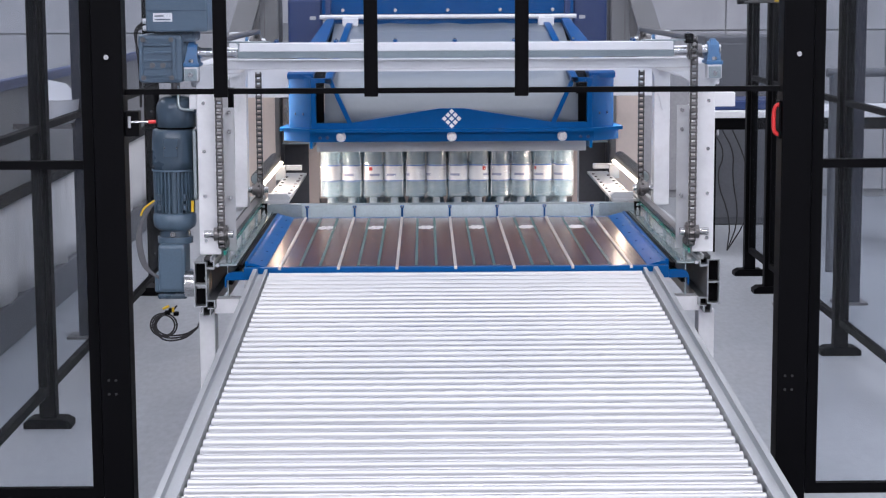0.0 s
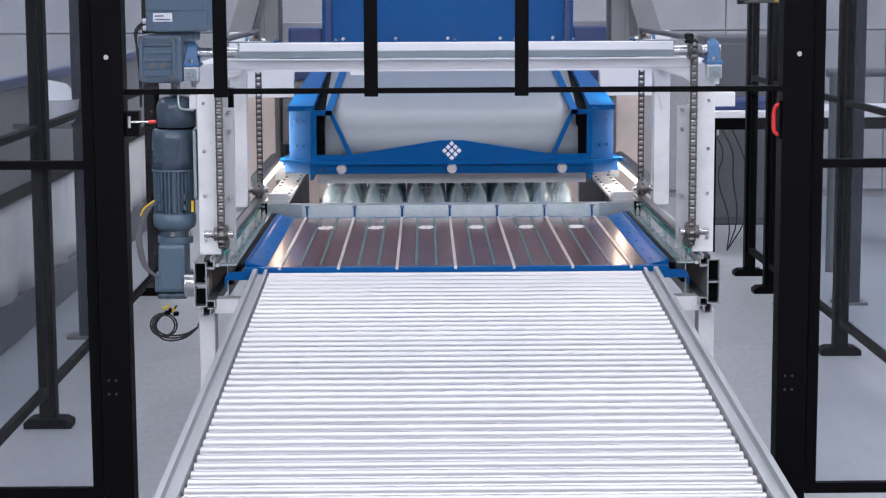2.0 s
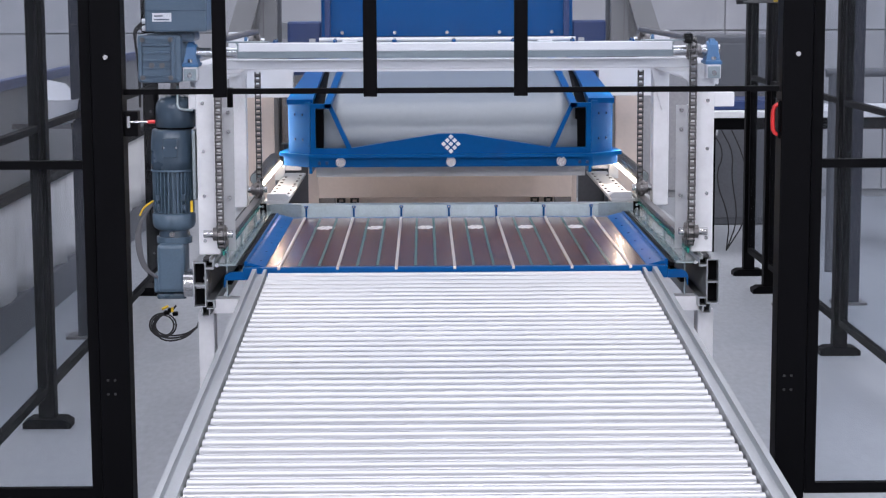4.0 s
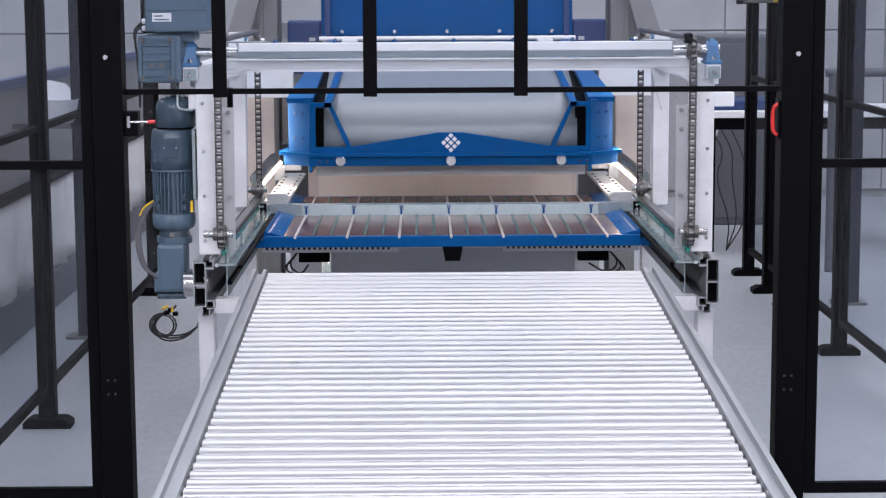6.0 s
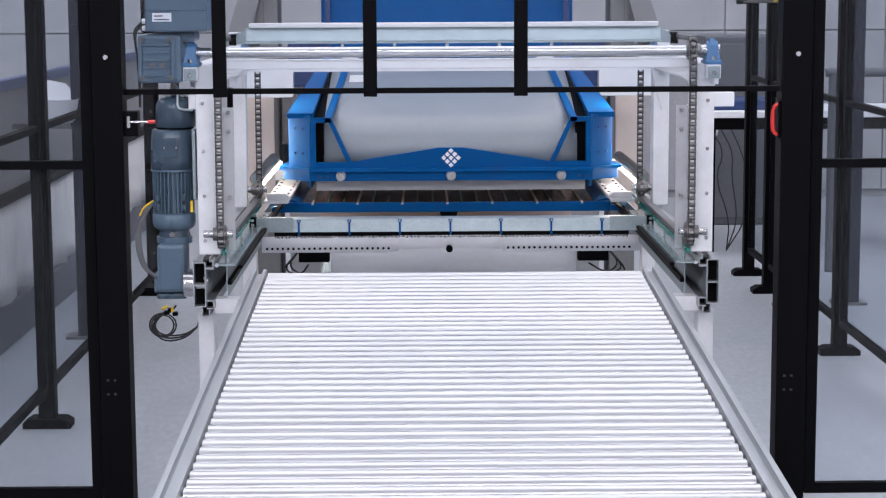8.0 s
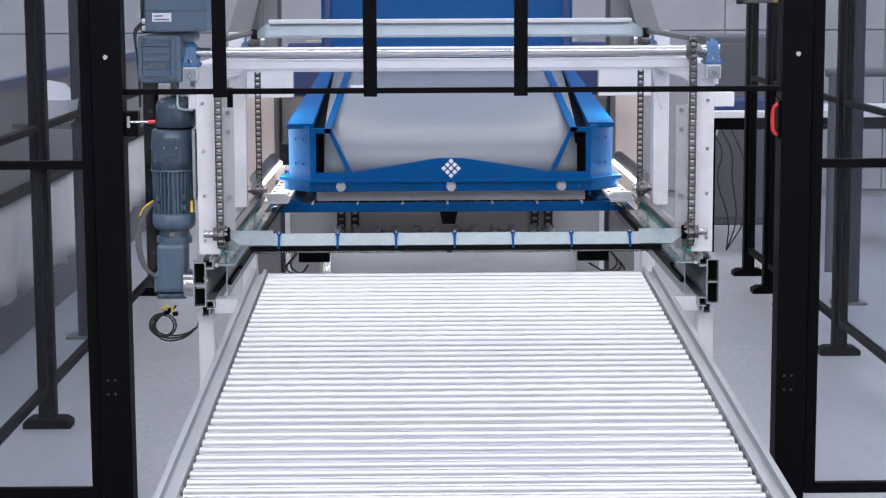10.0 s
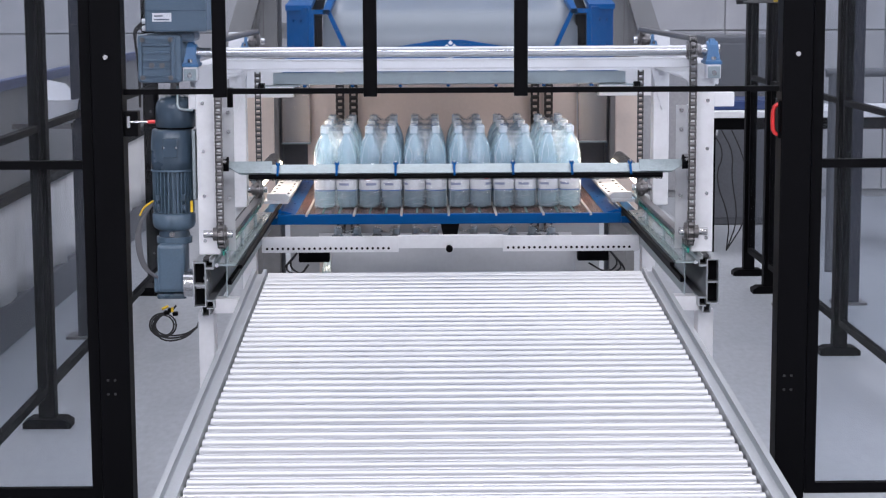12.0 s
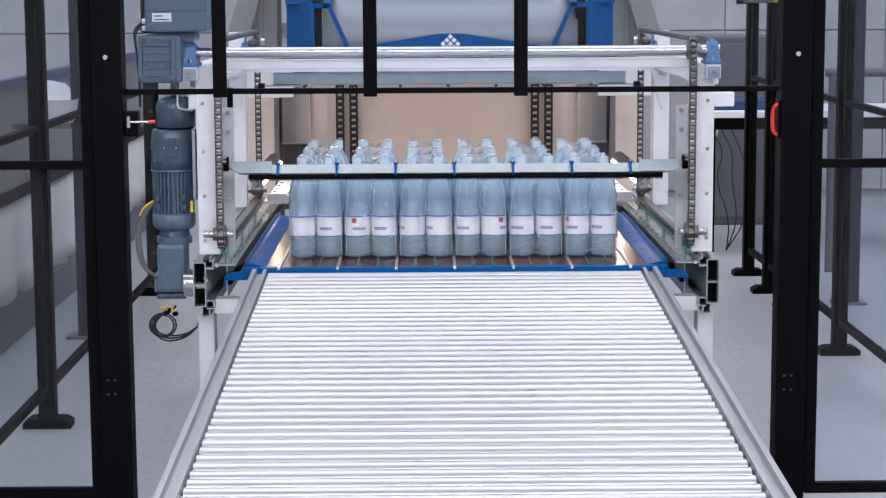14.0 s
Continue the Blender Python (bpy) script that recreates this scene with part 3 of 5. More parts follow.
def lifting_head():
    """Its place is the line of its three front bolts, at z = 0."""
    h = thing("lifting_head", (0, HY, 0), "blue steel lifting head with a white sheet hood", "gripper head")
    ox = 0.01

    def q(pts):
        return [(ox + x, z) for x, z in pts]
    # flange: a shallow tray with cut corners
    for z0, z1, g in ((0.018, 0.032, 0.0), (-0.020, 0.018, 0.018)):
        plan = [(-0.572, HY - 0.02 + g), (0.572, HY - 0.02 + g), (0.700 - g, HY + 0.10), (0.700 - g, HY + 0.16), (0.60, HY + 1.0), (-0.60, HY + 1.0), (-0.700 + g, HY + 0.16), (-0.700 + g, HY + 0.10)]
        bm = B()
        prism(bm, [(ox + x, y) for x, y in plan], "z", z0, z1)
        part("flange", bm, BLUE, h)
    # arched front plate
    bm = prism(B(), q([(-0.565, 0.032), (0.565, 0.032), (0.565, 0.056), (0.405, 0.056), (0.05, 0.113), (-0.05, 0.113), (-0.405, 0.056), (-0.565, 0.056)]), "y", HY, HY + 0.02)
    part("arched_plate", bm, BLUE, h)
    for s in (-1, 1):
        bm = prism(B(), q([(s * 0.565, 0.056), (s * 0.565, 0.235), (s * 0.545, 0.235), (s * 0.545, 0.056)]), "y", HY, HY + 0.03)
        part("upright", bm, BLUE, h)
        # outer cheek, turned back from the front
        bm = B()
        a, b = (ox + s * 0.566, HY + 0.001), (ox + s * 0.660, HY + 0.09)
        vs = []
        for (x, y), top in ((a, 0.240), (b, 0.248), ((b[0], HY + 0.14), 0.258), ((a[0], HY + 0.14), 0.258)):
            vs.append((bm.verts.new((x, y, 0.032)), bm.verts.new((x, y, top))))
        for i in range(4):
            j = (i + 1) % 4
            bm.faces.new((vs[i][0], vs[j][0], vs[j][1], vs[i][1]))
        bm.faces.new([v[0] for v in vs])
        bm.faces.new([v[1] for v in vs][::-1])
        ck = part("cheek", bm, BLUE, h)
        bm = B()
        for u in (0.35, 0.7):
            for z in (0.09, 0.19):
                p = Vector((a[0] + (b[0] - a[0]) * u, a[1] + (b[1] - a[1]) * u - 0.001, z))
                rod(bm, p, p + Vector((s * -0.003, -0.003, 0)) * 0.7, 0.005, 8)
        part("rivets", bm, NAVY, ck)
        # strut rising beside the sheet, then back over the hood
        part("strut", prism(B(), q([(s * 0.545, 0.217), (s * 0.545, 0.235), (s * 0.482, 0.235), (s * 0.400, 0.056), (s * 0.420, 0.056), (s * 0.492, 0.217)]), "y", HY, HY + 0.02), BLUE, h)
        bm = B()
        rails = [(0.482, 0.026, HY, 0.235, 0.425, 0.028, HY + 1.0, 0.455), (0.556, 0.105, HY + 0.03, 0.252, 0.512, 0.035, HY + 1.0, 0.46)]
        for x0, w0, ya, za, x1, w1, yb, zb in rails:
            v = [bm.verts.new((ox + s * (x + d), y, z + e)) for x, w, y, z in ((x0, w0, ya, za), (x1, w1, yb, zb)) for d in (0, w) for e in (-0.02, 0.0)]
            for f in ((0, 1, 3, 2), (4, 6, 7, 5), (0, 2, 6, 4), (1, 5, 7, 3), (0, 4, 5, 1), (2, 3, 7, 6)):
                bm.faces.new([v[i] for i in f])
        part("hood_rail", bm, BLUE, h)
        bm = B()
        prism(bm, [(HY + 0.05, 0.033), (HY + 0.06, 0.033), (HY + 0.06, 0.20), (HY + 1.0, 0.42), (HY + 1.0, 0.43), (HY + 0.05, 0.21)], "x", ox + s * 0.535 - 0.03, ox + s * 0.535 + 0.02)
        part("slot_back", bm, BLACK, h)
        part("lug", box(B(), ox + s * 0.44 - 0.035, ox + s * 0.44 + 0.035, HY + 0.93, HY + 0.978, 0.425, 0.463, 0.004), WHITE, h)
        part("hanger_post", box(B(), ox + s * 0.545 - 0.012, ox + s * 0.545 + 0.012, HY + 1.06, HY + 1.09, 0.455, 2.1), NAVY, h)
        part("side_skirt", box(B(), ox + s * 0.575 - 0.006, ox + s * 0.575 + 0.006, HY + 0.15, HY + 0.98, -0.06, 0.24), BLUE, h)
    part("rear_rail", box(B(), ox - 0.55, ox + 0.55, HY + 1.0, HY + 1.05, 0.42, 0.455), BLUE, h)
    bm = rod(B(), (ox - 0.58, HY + 0.99, 0.466), (ox + 0.58, HY + 0.99, 0.466), 0.010, 12)
    part("tie_bar", bm, WHITE, h)
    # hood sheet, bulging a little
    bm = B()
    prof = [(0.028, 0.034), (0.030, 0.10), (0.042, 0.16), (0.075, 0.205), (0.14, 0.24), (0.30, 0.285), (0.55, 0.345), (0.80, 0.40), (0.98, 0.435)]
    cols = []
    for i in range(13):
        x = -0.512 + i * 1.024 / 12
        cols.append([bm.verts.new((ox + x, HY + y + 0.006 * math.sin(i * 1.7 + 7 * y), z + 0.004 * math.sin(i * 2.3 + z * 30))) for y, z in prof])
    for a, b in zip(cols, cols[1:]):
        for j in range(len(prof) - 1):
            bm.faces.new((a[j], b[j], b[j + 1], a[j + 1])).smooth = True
    sheet = part("hood_sheet", bm, SHEET, h, "satin white plastic sheet, shade put into its grey-blue colour")
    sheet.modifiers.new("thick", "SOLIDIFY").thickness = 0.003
    bm = B()
    for i in range(6):
        box(bm, ox - 0.43, ox - 0.36, HY + 0.57 + i * 0.018, HY + 0.582 + i * 0.018, 0.352 + i * 0.004, 0.3555 + i * 0.004)
    part("sticker", bm, PAPER, h)
    # gripper skirt under the flange
    bm = box(B(), ox - 0.548, ox + 0.548, HY + 0.075, HY + 0.085, -0.066, -0.02)
    part("skirt", bm, PALEGREY, h, "grey gripper skirt")
    part("rear_wall", box(B(), ox - 0.50, ox + 0.50, HY + 0.9, HY + 0.98, -0.06, 0.40), PALEGREY, h)
    for x in (-0.445, 0.0, 0.445):
        k = part("knob", rod(B(), (ox + x, HY - 0.045, 0), (ox + x, HY - 0.003, 0), 0.0165, 12), STEEL, h, "bright hexagon bolt")
        part("washer", rod(B(), (ox + x, HY - 0.006, 0), (ox + x, HY - 0.002, 0), 0.020, 16), STEEL, k)
    for x in (-0.53, -0.50, 0.52, 0.55):
        part("flange_bolt", bolt(B(), (ox + x, HY - 0.003, -0.003), "y", 0.007, 0.006), NAVY, h)
    # emblem of nine small diamonds on the arch
    bm = B()
    for i in range(3):
        for j in range(3):
            cx, cz, d = ox + (i - j) * 0.0145, 0.072 + (i + j - 2) * 0.0145, 0.0105
            prism(bm, [(cx - d, cz), (cx, cz - d), (cx + d, cz), (cx, cz + d)], "y", HY - 0.0025, HY)
    part("emblem", bm, PAPER, h, "small white diamond emblem")
    # tall blue housing at the rear, with pads at its sides
    part("mast_panel", box(B(), ox - 0.575, ox + 0.575, HY + 1.10, HY + 1.14, 0.476, 2.1, 0.004), BLUE, h, "tall blue rear housing")
    for s in (-1, 1):
        pd = part("pad", box(B(), ox + s * 0.655 - 0.08, ox + s * 0.655 + 0.08, HY + 1.15, HY + 1.20, 0.30, 0.548, 0.012), NAVY, h, "dark navy side pad")
        part("pad_label", box(B(), ox + s * 0.62 - 0.014, ox + s * 0.62 + 0.014, HY + 1.146, HY + 1.1495, 0.452, 0.468), PALEGREY, pd)
    bm = B()
    for i in range(5):
        bolt(bm, (ox - 0.48 + i * 0.24, HY + 1.10, 0.495), "y", 0.009, 0.008)
    part("mast_bolts", bm, STEEL, h)
    return h


head = lifting_head()


# ---- bottle packs ----
def bottle_meshes():
    prof = [(0.030, 0.004), (0.0405, 0.0), (0.0432, 0.008), (0.0432, 0.058), (0.0418, 0.064), (0.0418, 0.138), (0.0432, 0.144), (0.0408, 0.150), (0.0432, 0.156), (0.0408, 0.163), (0.0432, 0.170), (0.0408, 0.177), (0.0432, 0.184), (0.0428, 0.197), (0.0410, 0.222), (0.0350, 0.246), (0.0260, 0.268), (0.0165, 0.284), (0.0138, 0.290), (0.0138, 0.302)]
    body = finish("bottle", lathe(B(), prof, 18), PET)
    cap = finish("cap", lathe(B(), [(0.0165, 0.292), (0.0168, 0.296), (0.0150, 0.297), (0.0155, 0.317), (0.0145, 0.32)], 14), CAPM)
    bm = lathe(B(), [(0.0419, 0.066), (0.0424, 0.0665), (0.0424, 0.0708), (0.0424, 0.1300), (0.0424, 0.1355), (0.0419, 0.136)], 18)
    bm.faces.ensure_lookup_table()
    for f in bm.faces:
        z = f.calc_center_median().z
        f.material_index = 1 if 0.0665 < z < 0.0708 or 0.1300 < z < 0.1355 else 0
    lab = finish("label", bm, PAPER)
    lab.materials.append(INKBLUE)

    def wrap(a0, a1, z0, z1, mat, name):
        bm = B()
        n = max(2, int((a1 - a0) / 8))
        ring = [[bm.verts.new((r * math.cos(radians(a0 + (a1 - a0) * i / n)), r * math.sin(radians(a0 + (a1 - a0) * i / n)), z)) for z in (z0, z1)] for r in (0.0421, 0.0429) for i in range(n + 1)]
        for o in (0, n + 1):
            for i in range(n):
                bm.faces.new((ring[o + i][0], ring[o + i + 1][0], ring[o + i + 1][1], ring[o + i][1]))
        return finish(name, bm, mat)
    tag = wrap(-112, -92, 0.112, 0.1275, RED, "tag")
    word = wrap(-108, -50, 0.089, 0.0985, surface("lavender_ink", (0.30, 0.33, 0.48), 0.5), "word_bar")
    text = B()
    for i in range(7):
        z = 0.082 + i * 0.006
        for k in range(5):
            a0, a1 = 10 + k * 9, 10 + k * 9 + 9
            v = [text.verts.new((0.0428 * math.cos(radians(a)), 0.0428 * math.sin(radians(a)), zz)) for a, zz in ((a0, z), (a1, z), (a1, z + 0.002), (a0, z + 0.002))]
            text.faces.new(v)
    text = finish("small_print", text, PALEGREY)
    return body, cap, lab, tag, word, text


BODY, CAP, LAB, TAG, WORD, TEXT = bottle_meshes()


def film_mesh(seed):
    bm = B()
    rng = random.Random(seed)
    w, d = PITCH - 0.0005, PITCH - 0.0005
    levels = [(0.000, 0.006, 0.02), (0.004, 0.001, 0.03), (0.06, 0.0, 0.035), (0.13, 0.0, 0.038), (0.19, 0.002, 0.04), (0.225, 0.007, 0.042), (0.255, 0.018, 0.045), (0.283, 0.030, 0.045), (0.300, 0.038, 0.04)]
    seg = 8
    rings = []
    for z, inset, rad in levels:
        ring = []
        for cx, cy, a0 in ((1, 1, 0), (-1, 1, 90), (-1, -1, 180), (1, -1, 270)):
            for i in range(seg + 1):
                a = radians(a0 + 90 * i / seg)
                j = 0.0012 * rng.uniform(-1, 1)
                ring.append(bm.verts.new((cx * (w - inset - rad) + (rad + j) * math.cos(a), cy * (d - inset - rad) + (rad + j) * math.sin(a), z + 0.0025)))
        rings.append(ring)
    n = len(rings[0])
    for a, b in zip(rings, rings[1:]):
        for i in range(n):
            bm.faces.new((a[i], a[(i + 1) % n], b[(i + 1) % n], b[i])).smooth = True
    # the film stretched over the caps, sagging between them
    n, w = 12, PITCH - 0.034
    grid = []
    for i in range(n + 1):
        row = []
        for j in range(n + 1):
            x, y = -w + 2 * w * i / n, -w + 2 * w * j / n
            d = math.hypot(abs(x) - PITCH / 2, abs(y) - PITCH / 2)
            lift = max(0.0, 1 - max(0.0, d - 0.014) / 0.034)
            row.append(bm.verts.new((x, y, 0.298 + 0.0265 * lift + 0.0012 * rng.uniform(-1, 1))))
        grid.append(row)
    for a, b in zip(grid, grid[1:]):
        for j in range(n):
            bm.faces.new((a[j], b[j], b[j + 1], a[j + 1])).smooth = True
    return finish("film", bm, FILM)


FILMS = [film_mesh(3), film_mesh(8)]


def fold_mesh(seed):
    """Folds of the film on the front and back of a pack, highlights put in as whitish tubes: the arch of its open end,
    creases near the base.
    """
    bm = B()
    rng = random.Random(seed)
    for f in (-1, 1):
        y = f * (PITCH + 0.0005)
        for s in (-1, 1):
            w = PITCH - 0.004 - rng.random() * 0.006
            pts = [(s * w, y, 0.006)]
            for k in range(9):
                a = k / 8
                x = s * w * math.cos(a * 1.25) ** 0.7
                pts.append((x + rng.uniform(-0.002, 0.002), y - f * 0.055 * max(0.0, a - 0.35), 0.10 + 0.20 * math.sin(a * 1.35)))
            tube(bm, pts, 0.0012, 5)
        for k in range(5):
            x0, z0 = rng.uniform(-0.075, 0.03), rng.uniform(0.008, 0.055)
            tube(bm, [(x0, y, z0), (x0 + 0.02, y + f * 0.001, z0 + rng.uniform(-0.006, 0.01)), (x0 + rng.uniform(0.03, 0.06), y, z0 + rng.uniform(-0.012, 0.02))], 0.0008, 4)
        for k in range(5):
            x0, z0 = rng.uniform(-0.07, 0.07), rng.uniform(0.15, 0.2)
            tube(bm, [(x0, y, z0), (x0 + rng.uniform(-0.01, 0.01), y, z0 + 0.03), (x0 + rng.uniform(-0.02, 0.02), y - f * 0.012, z0 + 0.065)], 0.0008, 4)
    # rims round the necks and over the top
    for s in (-1, 1):
        pts = [(s * 0.05, -PITCH * 0.6, 0.285), (s * 0.03, -PITCH * 0.62, 0.278), (0, -PITCH * 0.62, 0.275)]
        tube(bm, pts, 0.0016, 5)
    return finish("film_fold_glint", bm, FOLD)


# whitish colour carries the highlights along the film's folds
FOLD = clear("film_fold_glint", (0.97, 0.98, 1.0), (0.92, 0.96, 1.0), 0.40, 0.12, 0.6)
FOLDS = [fold_mesh(2), fold_mesh(9)]


def bottle_pack(seed, turn=None, tagged_bottle=None):
    rng = random.Random(seed)
    p = thing("bottle_pack", (0, 0, 0), "shrink-wrapped pack of four clear blue water bottles", "bottle pack", "packs in the layer")
    ob = new("film", FILMS[seed % 2])
    ob.parent = p
    tagged(ob, "wrinkled clear shrink film")
    fold = new("film_fold_glint", FOLDS[seed % 2])
    fold.parent = ob
    for i in range(2):
        for j in range(2):
            b = new("bottle", BODY)
            b.parent = p
            b.location = ((i - 0.5) * PITCH, (j - 0.5) * PITCH, 0)
            b.rotation_euler = (0, 0, radians(turn[i] if turn and j == 0 else rng.choice((-60, -35, 20, 45, 90, 150, 230)) + rng.uniform(-8, 8)))
            for nm, me in (("label", LAB), ("cap", CAP)):
                c = new(nm, me)
                c.parent = b
            if j == 0 and turn:
                for nm, me in ((("tag", TAG),) if i == tagged_bottle else ()) + (("word_bar", WORD), ("small_print", TEXT)):
                    c = new(nm, me)
                    c.parent = b
    return p


# how the front bottles are turned, and which one shows the red mark
FRONT_PACKS = [bottle_pack(11 + i, turn, mark) for i, (turn, mark) in enumerate((((95, -28), None), ((0, -30), 0), ((-75, -70), None), ((-30, 42), 1), ((-35, -25), None), ((-38, -50), 0)))]
REAR_PACK = bottle_pack(20)
layer_a, layer_b = [], []
used = set()
for store in (layer_a, layer_b):
    for c in range(6):
        for r in range(3):
            src = FRONT_PACKS[c] if r == 0 else REAR_PACK
            ob = src if src.name not in used else copy_thing(src, Matrix())
            used.add(src.name)
            store.append((ob, (c - 2.5) * 0.1772 - 0.006, r * 0.31 + PITCH))


# ---- pallet and its lift ----
def pallet():
    p = thing("pallet", (0, 7.7, 0), "plain wooden pallet under the bottle layers", "pallet")
    for i in range(7):
        x = -0.54 + i * 0.18
        part("deck_board", box(B(), x - 0.06, x + 0.06, 7.70, 8.50, -0.022, -0.002, 0.002), WOOD, p)
    for y in (7.75, 8.10, 8.45):
        part("stringer", box(B(), -0.60, 0.60, y - 0.05, y + 0.05, -0.122, -0.0225), WOOD, p)
        part("bottom_board", box(B(), -0.60, 0.60, y - 0.05, y + 0.05, -0.14, -0.1225), WOOD, p)
    return p


pal = pallet()


# ---- back of the station ----
MASTGREY = surface("grey_mast_paint", (0.25, 0.247, 0.25), 0.5, vary=0.12, scale=3, dirt=((0.2, 0.2, 0.2), 3, 0.4))
DARKWALL = surface("dark_grey_plinth", (0.10, 0.105, 0.12), 0.55, vary=0.15)
SHUTTER = surface("brushed_shutter_steel", (0.30, 0.28, 0.27), 0.27, 0.9, vary=0.06, bump=0.02, grain=90, stretch=(1, 1, 0.1))
RUSTCHAIN = surface("dark_lift_chain", (0.045, 0.040, 0.038), 0.4, 0.7, vary=0.4)


def station_back():
    g = thing("station_back_frame", (0, 9.0, 0), "beige lit lift housing with steel shutters behind the head", "machine frame")
    y = 9.0
    part("back_panel", box(B(), -0.66, 0.64, y, y + 0.04, 0.5, 1.32), WARMLIT, g, "back panel with warm light put into its beige colour")
    part("low_panel", box(B(), -0.75, 0.75, y - 0.02, y + 0.02, 0.0, 0.5), PALEGREY, g)
    for s in (-1, 1):
        part("shutter", box(B(), s * 0.712 - 0.07, s * 0.712 + 0.07, y - 0.05, y - 0.02, 0.826, 1.28, 0.004), SHUTTER, g, "brushed steel shutter")
        part("shutter_rim", box(B(), s * 0.712 - 0.07, s * 0.712 + 0.07, y - 0.056, y - 0.0505, 0.826, 0.834), GALV, g)
        part("mast", box(B(), s * 0.838 - 0.044, s * 0.838 + 0.044, y - 0.06, y + 0.06, 0.0, 2.6, 0.004), MASTGREY, g, "grey steel mast")
        part("dark_backing", box(B(), s * 0.718 - 0.065, s * 0.718 + 0.065, y + 0.05, y + 0.08, 0.5, 0.92), DARKWALL, g)
        part("mast_groove", box(B(), s * 0.858 - 0.002, s * 0.858 + 0.002, y - 0.0615, y - 0.0605, 0.6, 2.6), DARKSTEEL, g)
        part("mast_edge", box(B(), s * 0.785 - 0.0085, s * 0.785 + 0.0085, y - 0.02, y + 0.02, 0.0, 2.6), DARKWALL, g)
        part("mast_side", box(B(), s * 0.915 - 0.02, s * 0.915 + 0.02, y + 0.1, y + 0.2, 0.0, 2.6), MASTGREY, g)
        # added plate: warm light on the grey mast's lower part, as beige colour
        part("mast_warm_light", box(B(), s * 0.862 - 0.064, s * 0.862 + 0.064, y - 0.30, y - 0.27, 0.5, 1.235), WARMLIT, g)
        for x in (0.435, 0.50):
            c = B()
            for i in range(38):
                z = 0.3 + i * 0.030
                box(c, s * x - 0.021, s * x - 0.010, y - 0.05, y - 0.042, z + 0.001, z + 0.024, 0.001)
                box(c, s * x + 0.010, s * x + 0.021, y - 0.05, y - 0.042, z + 0.001, z + 0.024, 0.001)
                rod(c, (s * x - 0.019, y - 0.046, z + 0.026), (s * x + 0.019, y - 0.046, z + 0.026), 0.0098, 8)
            part("lift_chain", c, RUSTCHAIN, g, "dark heavy lift chain")
        # slanting white brace
        part("knee", prism(B(), [(s * 0.90, 1.28), (s * 1.03, 1.28), (s * 1.02, 1.36), (s * 0.965, 1.53), (s * 0.90, 1.75), (s * 0.80, 1.75), (s * 0.865, 1.53), (s * 0.915, 1.36)], "y", y - 0.16, y - 0.07), MASTGREY, g)
    part("rear_lintel", box(B(), -0.9, 0.9, y + 0.31, y + 0.4, 1.32, 1.40), PALEGREY, g)


station_back()


def lift_carriage():
    c = thing("lift_carriage", (0, 8.80, 0), "beige sheet metal lift carriage in front of the chains", "lift carriage")
    part("apron", box(B(), -0.60, 0.60, 8.80, 8.812, -0.13, 0.11, 0.003), WARMLIT, c)
    part("rim", box(B(), -0.60, 0.60, 8.79, 8.799, 0.095, 0.112), WHITE, c)
    for s in (-1, 1):
        part("fork", box(B(), s * 0.56 - 0.04, s * 0.56 + 0.04, 8.813, 8.86, -0.18, 0.08, 0.003), DARKSTEEL, c)
    return c


carriage = lift_carriage()


# ---- work lights and their arms ----
def work_light(s):
    w = thing("work_light", (s * 0.65, 7.2, 0.80), "tilted bright work light strip on a white bracket", "work light", "work lights")
    a, b = Vector((s * 0.728, 7.19, 0.822)), Vector((s * 0.728, 8.08, 0.822))
    part("housing", rod(B(), a + Vector((s * 0.02, 0, 0.012)), b + Vector((s * 0.02, 0, 0.012)), 0.022, 14), GALV, w, "ribbed metal housing")
    rib = finish("rib", rod(B(), (0, -0.004, 0), (0, 0.004, 0), 0.026, 14), DARKSTEEL)
    for i in range(24):
        piece("rib", rib, w, (s * 0.748, 7.21 + i * 0.037, 0.834))
    part("tube", rod(B(), a + Vector((-s * 0.006, 0, -0.006)), b + Vector((-s * 0.006, 0, -0.006)), 0.0075, 12), WARMGLOW, w, "glowing warm tube")
    bm = prism(B(), [(s * 0.705, 0.753), (s * 0.625, 0.753), (s * 0.618, 0.765), (s * 0.635, 0.778), (s * 0.705, 0.778)], "y", 7.16, 7.20)
    part("bracket", bm, PALEGREY, w)
    bm = B()
    prism(bm, [(s * 0.716, 7.15), (s * 0.625, 7.15), (s * 0.625, 8.28), (s * 0.716, 8.28)], "z", 0.742, 0.752)
    part("tray", bm, PALEGREY, w)
    part("rear_post", box(B(), s * 0.725 - 0.02, s * 0.725 + 0.02, 8.06, 8.10, 0.742, 0.80), WHITE, w)
    part("rear_arm", box(B(), s * 0.69 - 0.055, s * 0.69 + 0.055, 8.1005, 8.13, 0.780, 0.802, 0.003), WHITE, w)
    for q in range(8):
        part("tray_screw", bolt(B(), (s * 0.70, 7.24 + q * 0.12, 0.752), "z", 0.007, 0.004), DARKSTEEL, w)
        part("tray_screw", bolt(B(), (s * 0.640, 7.30 + q * 0.12, 0.752), "z", 0.006, 0.004), DARKSTEEL, w)


for s in (-1, 1):
    work_light(s)
    area_lamp("work_light_glow", (s * 0.712, 7.62, 0.826), (0, 7.63, 0.80), 0.03, 0.8, 8.0, WARM)


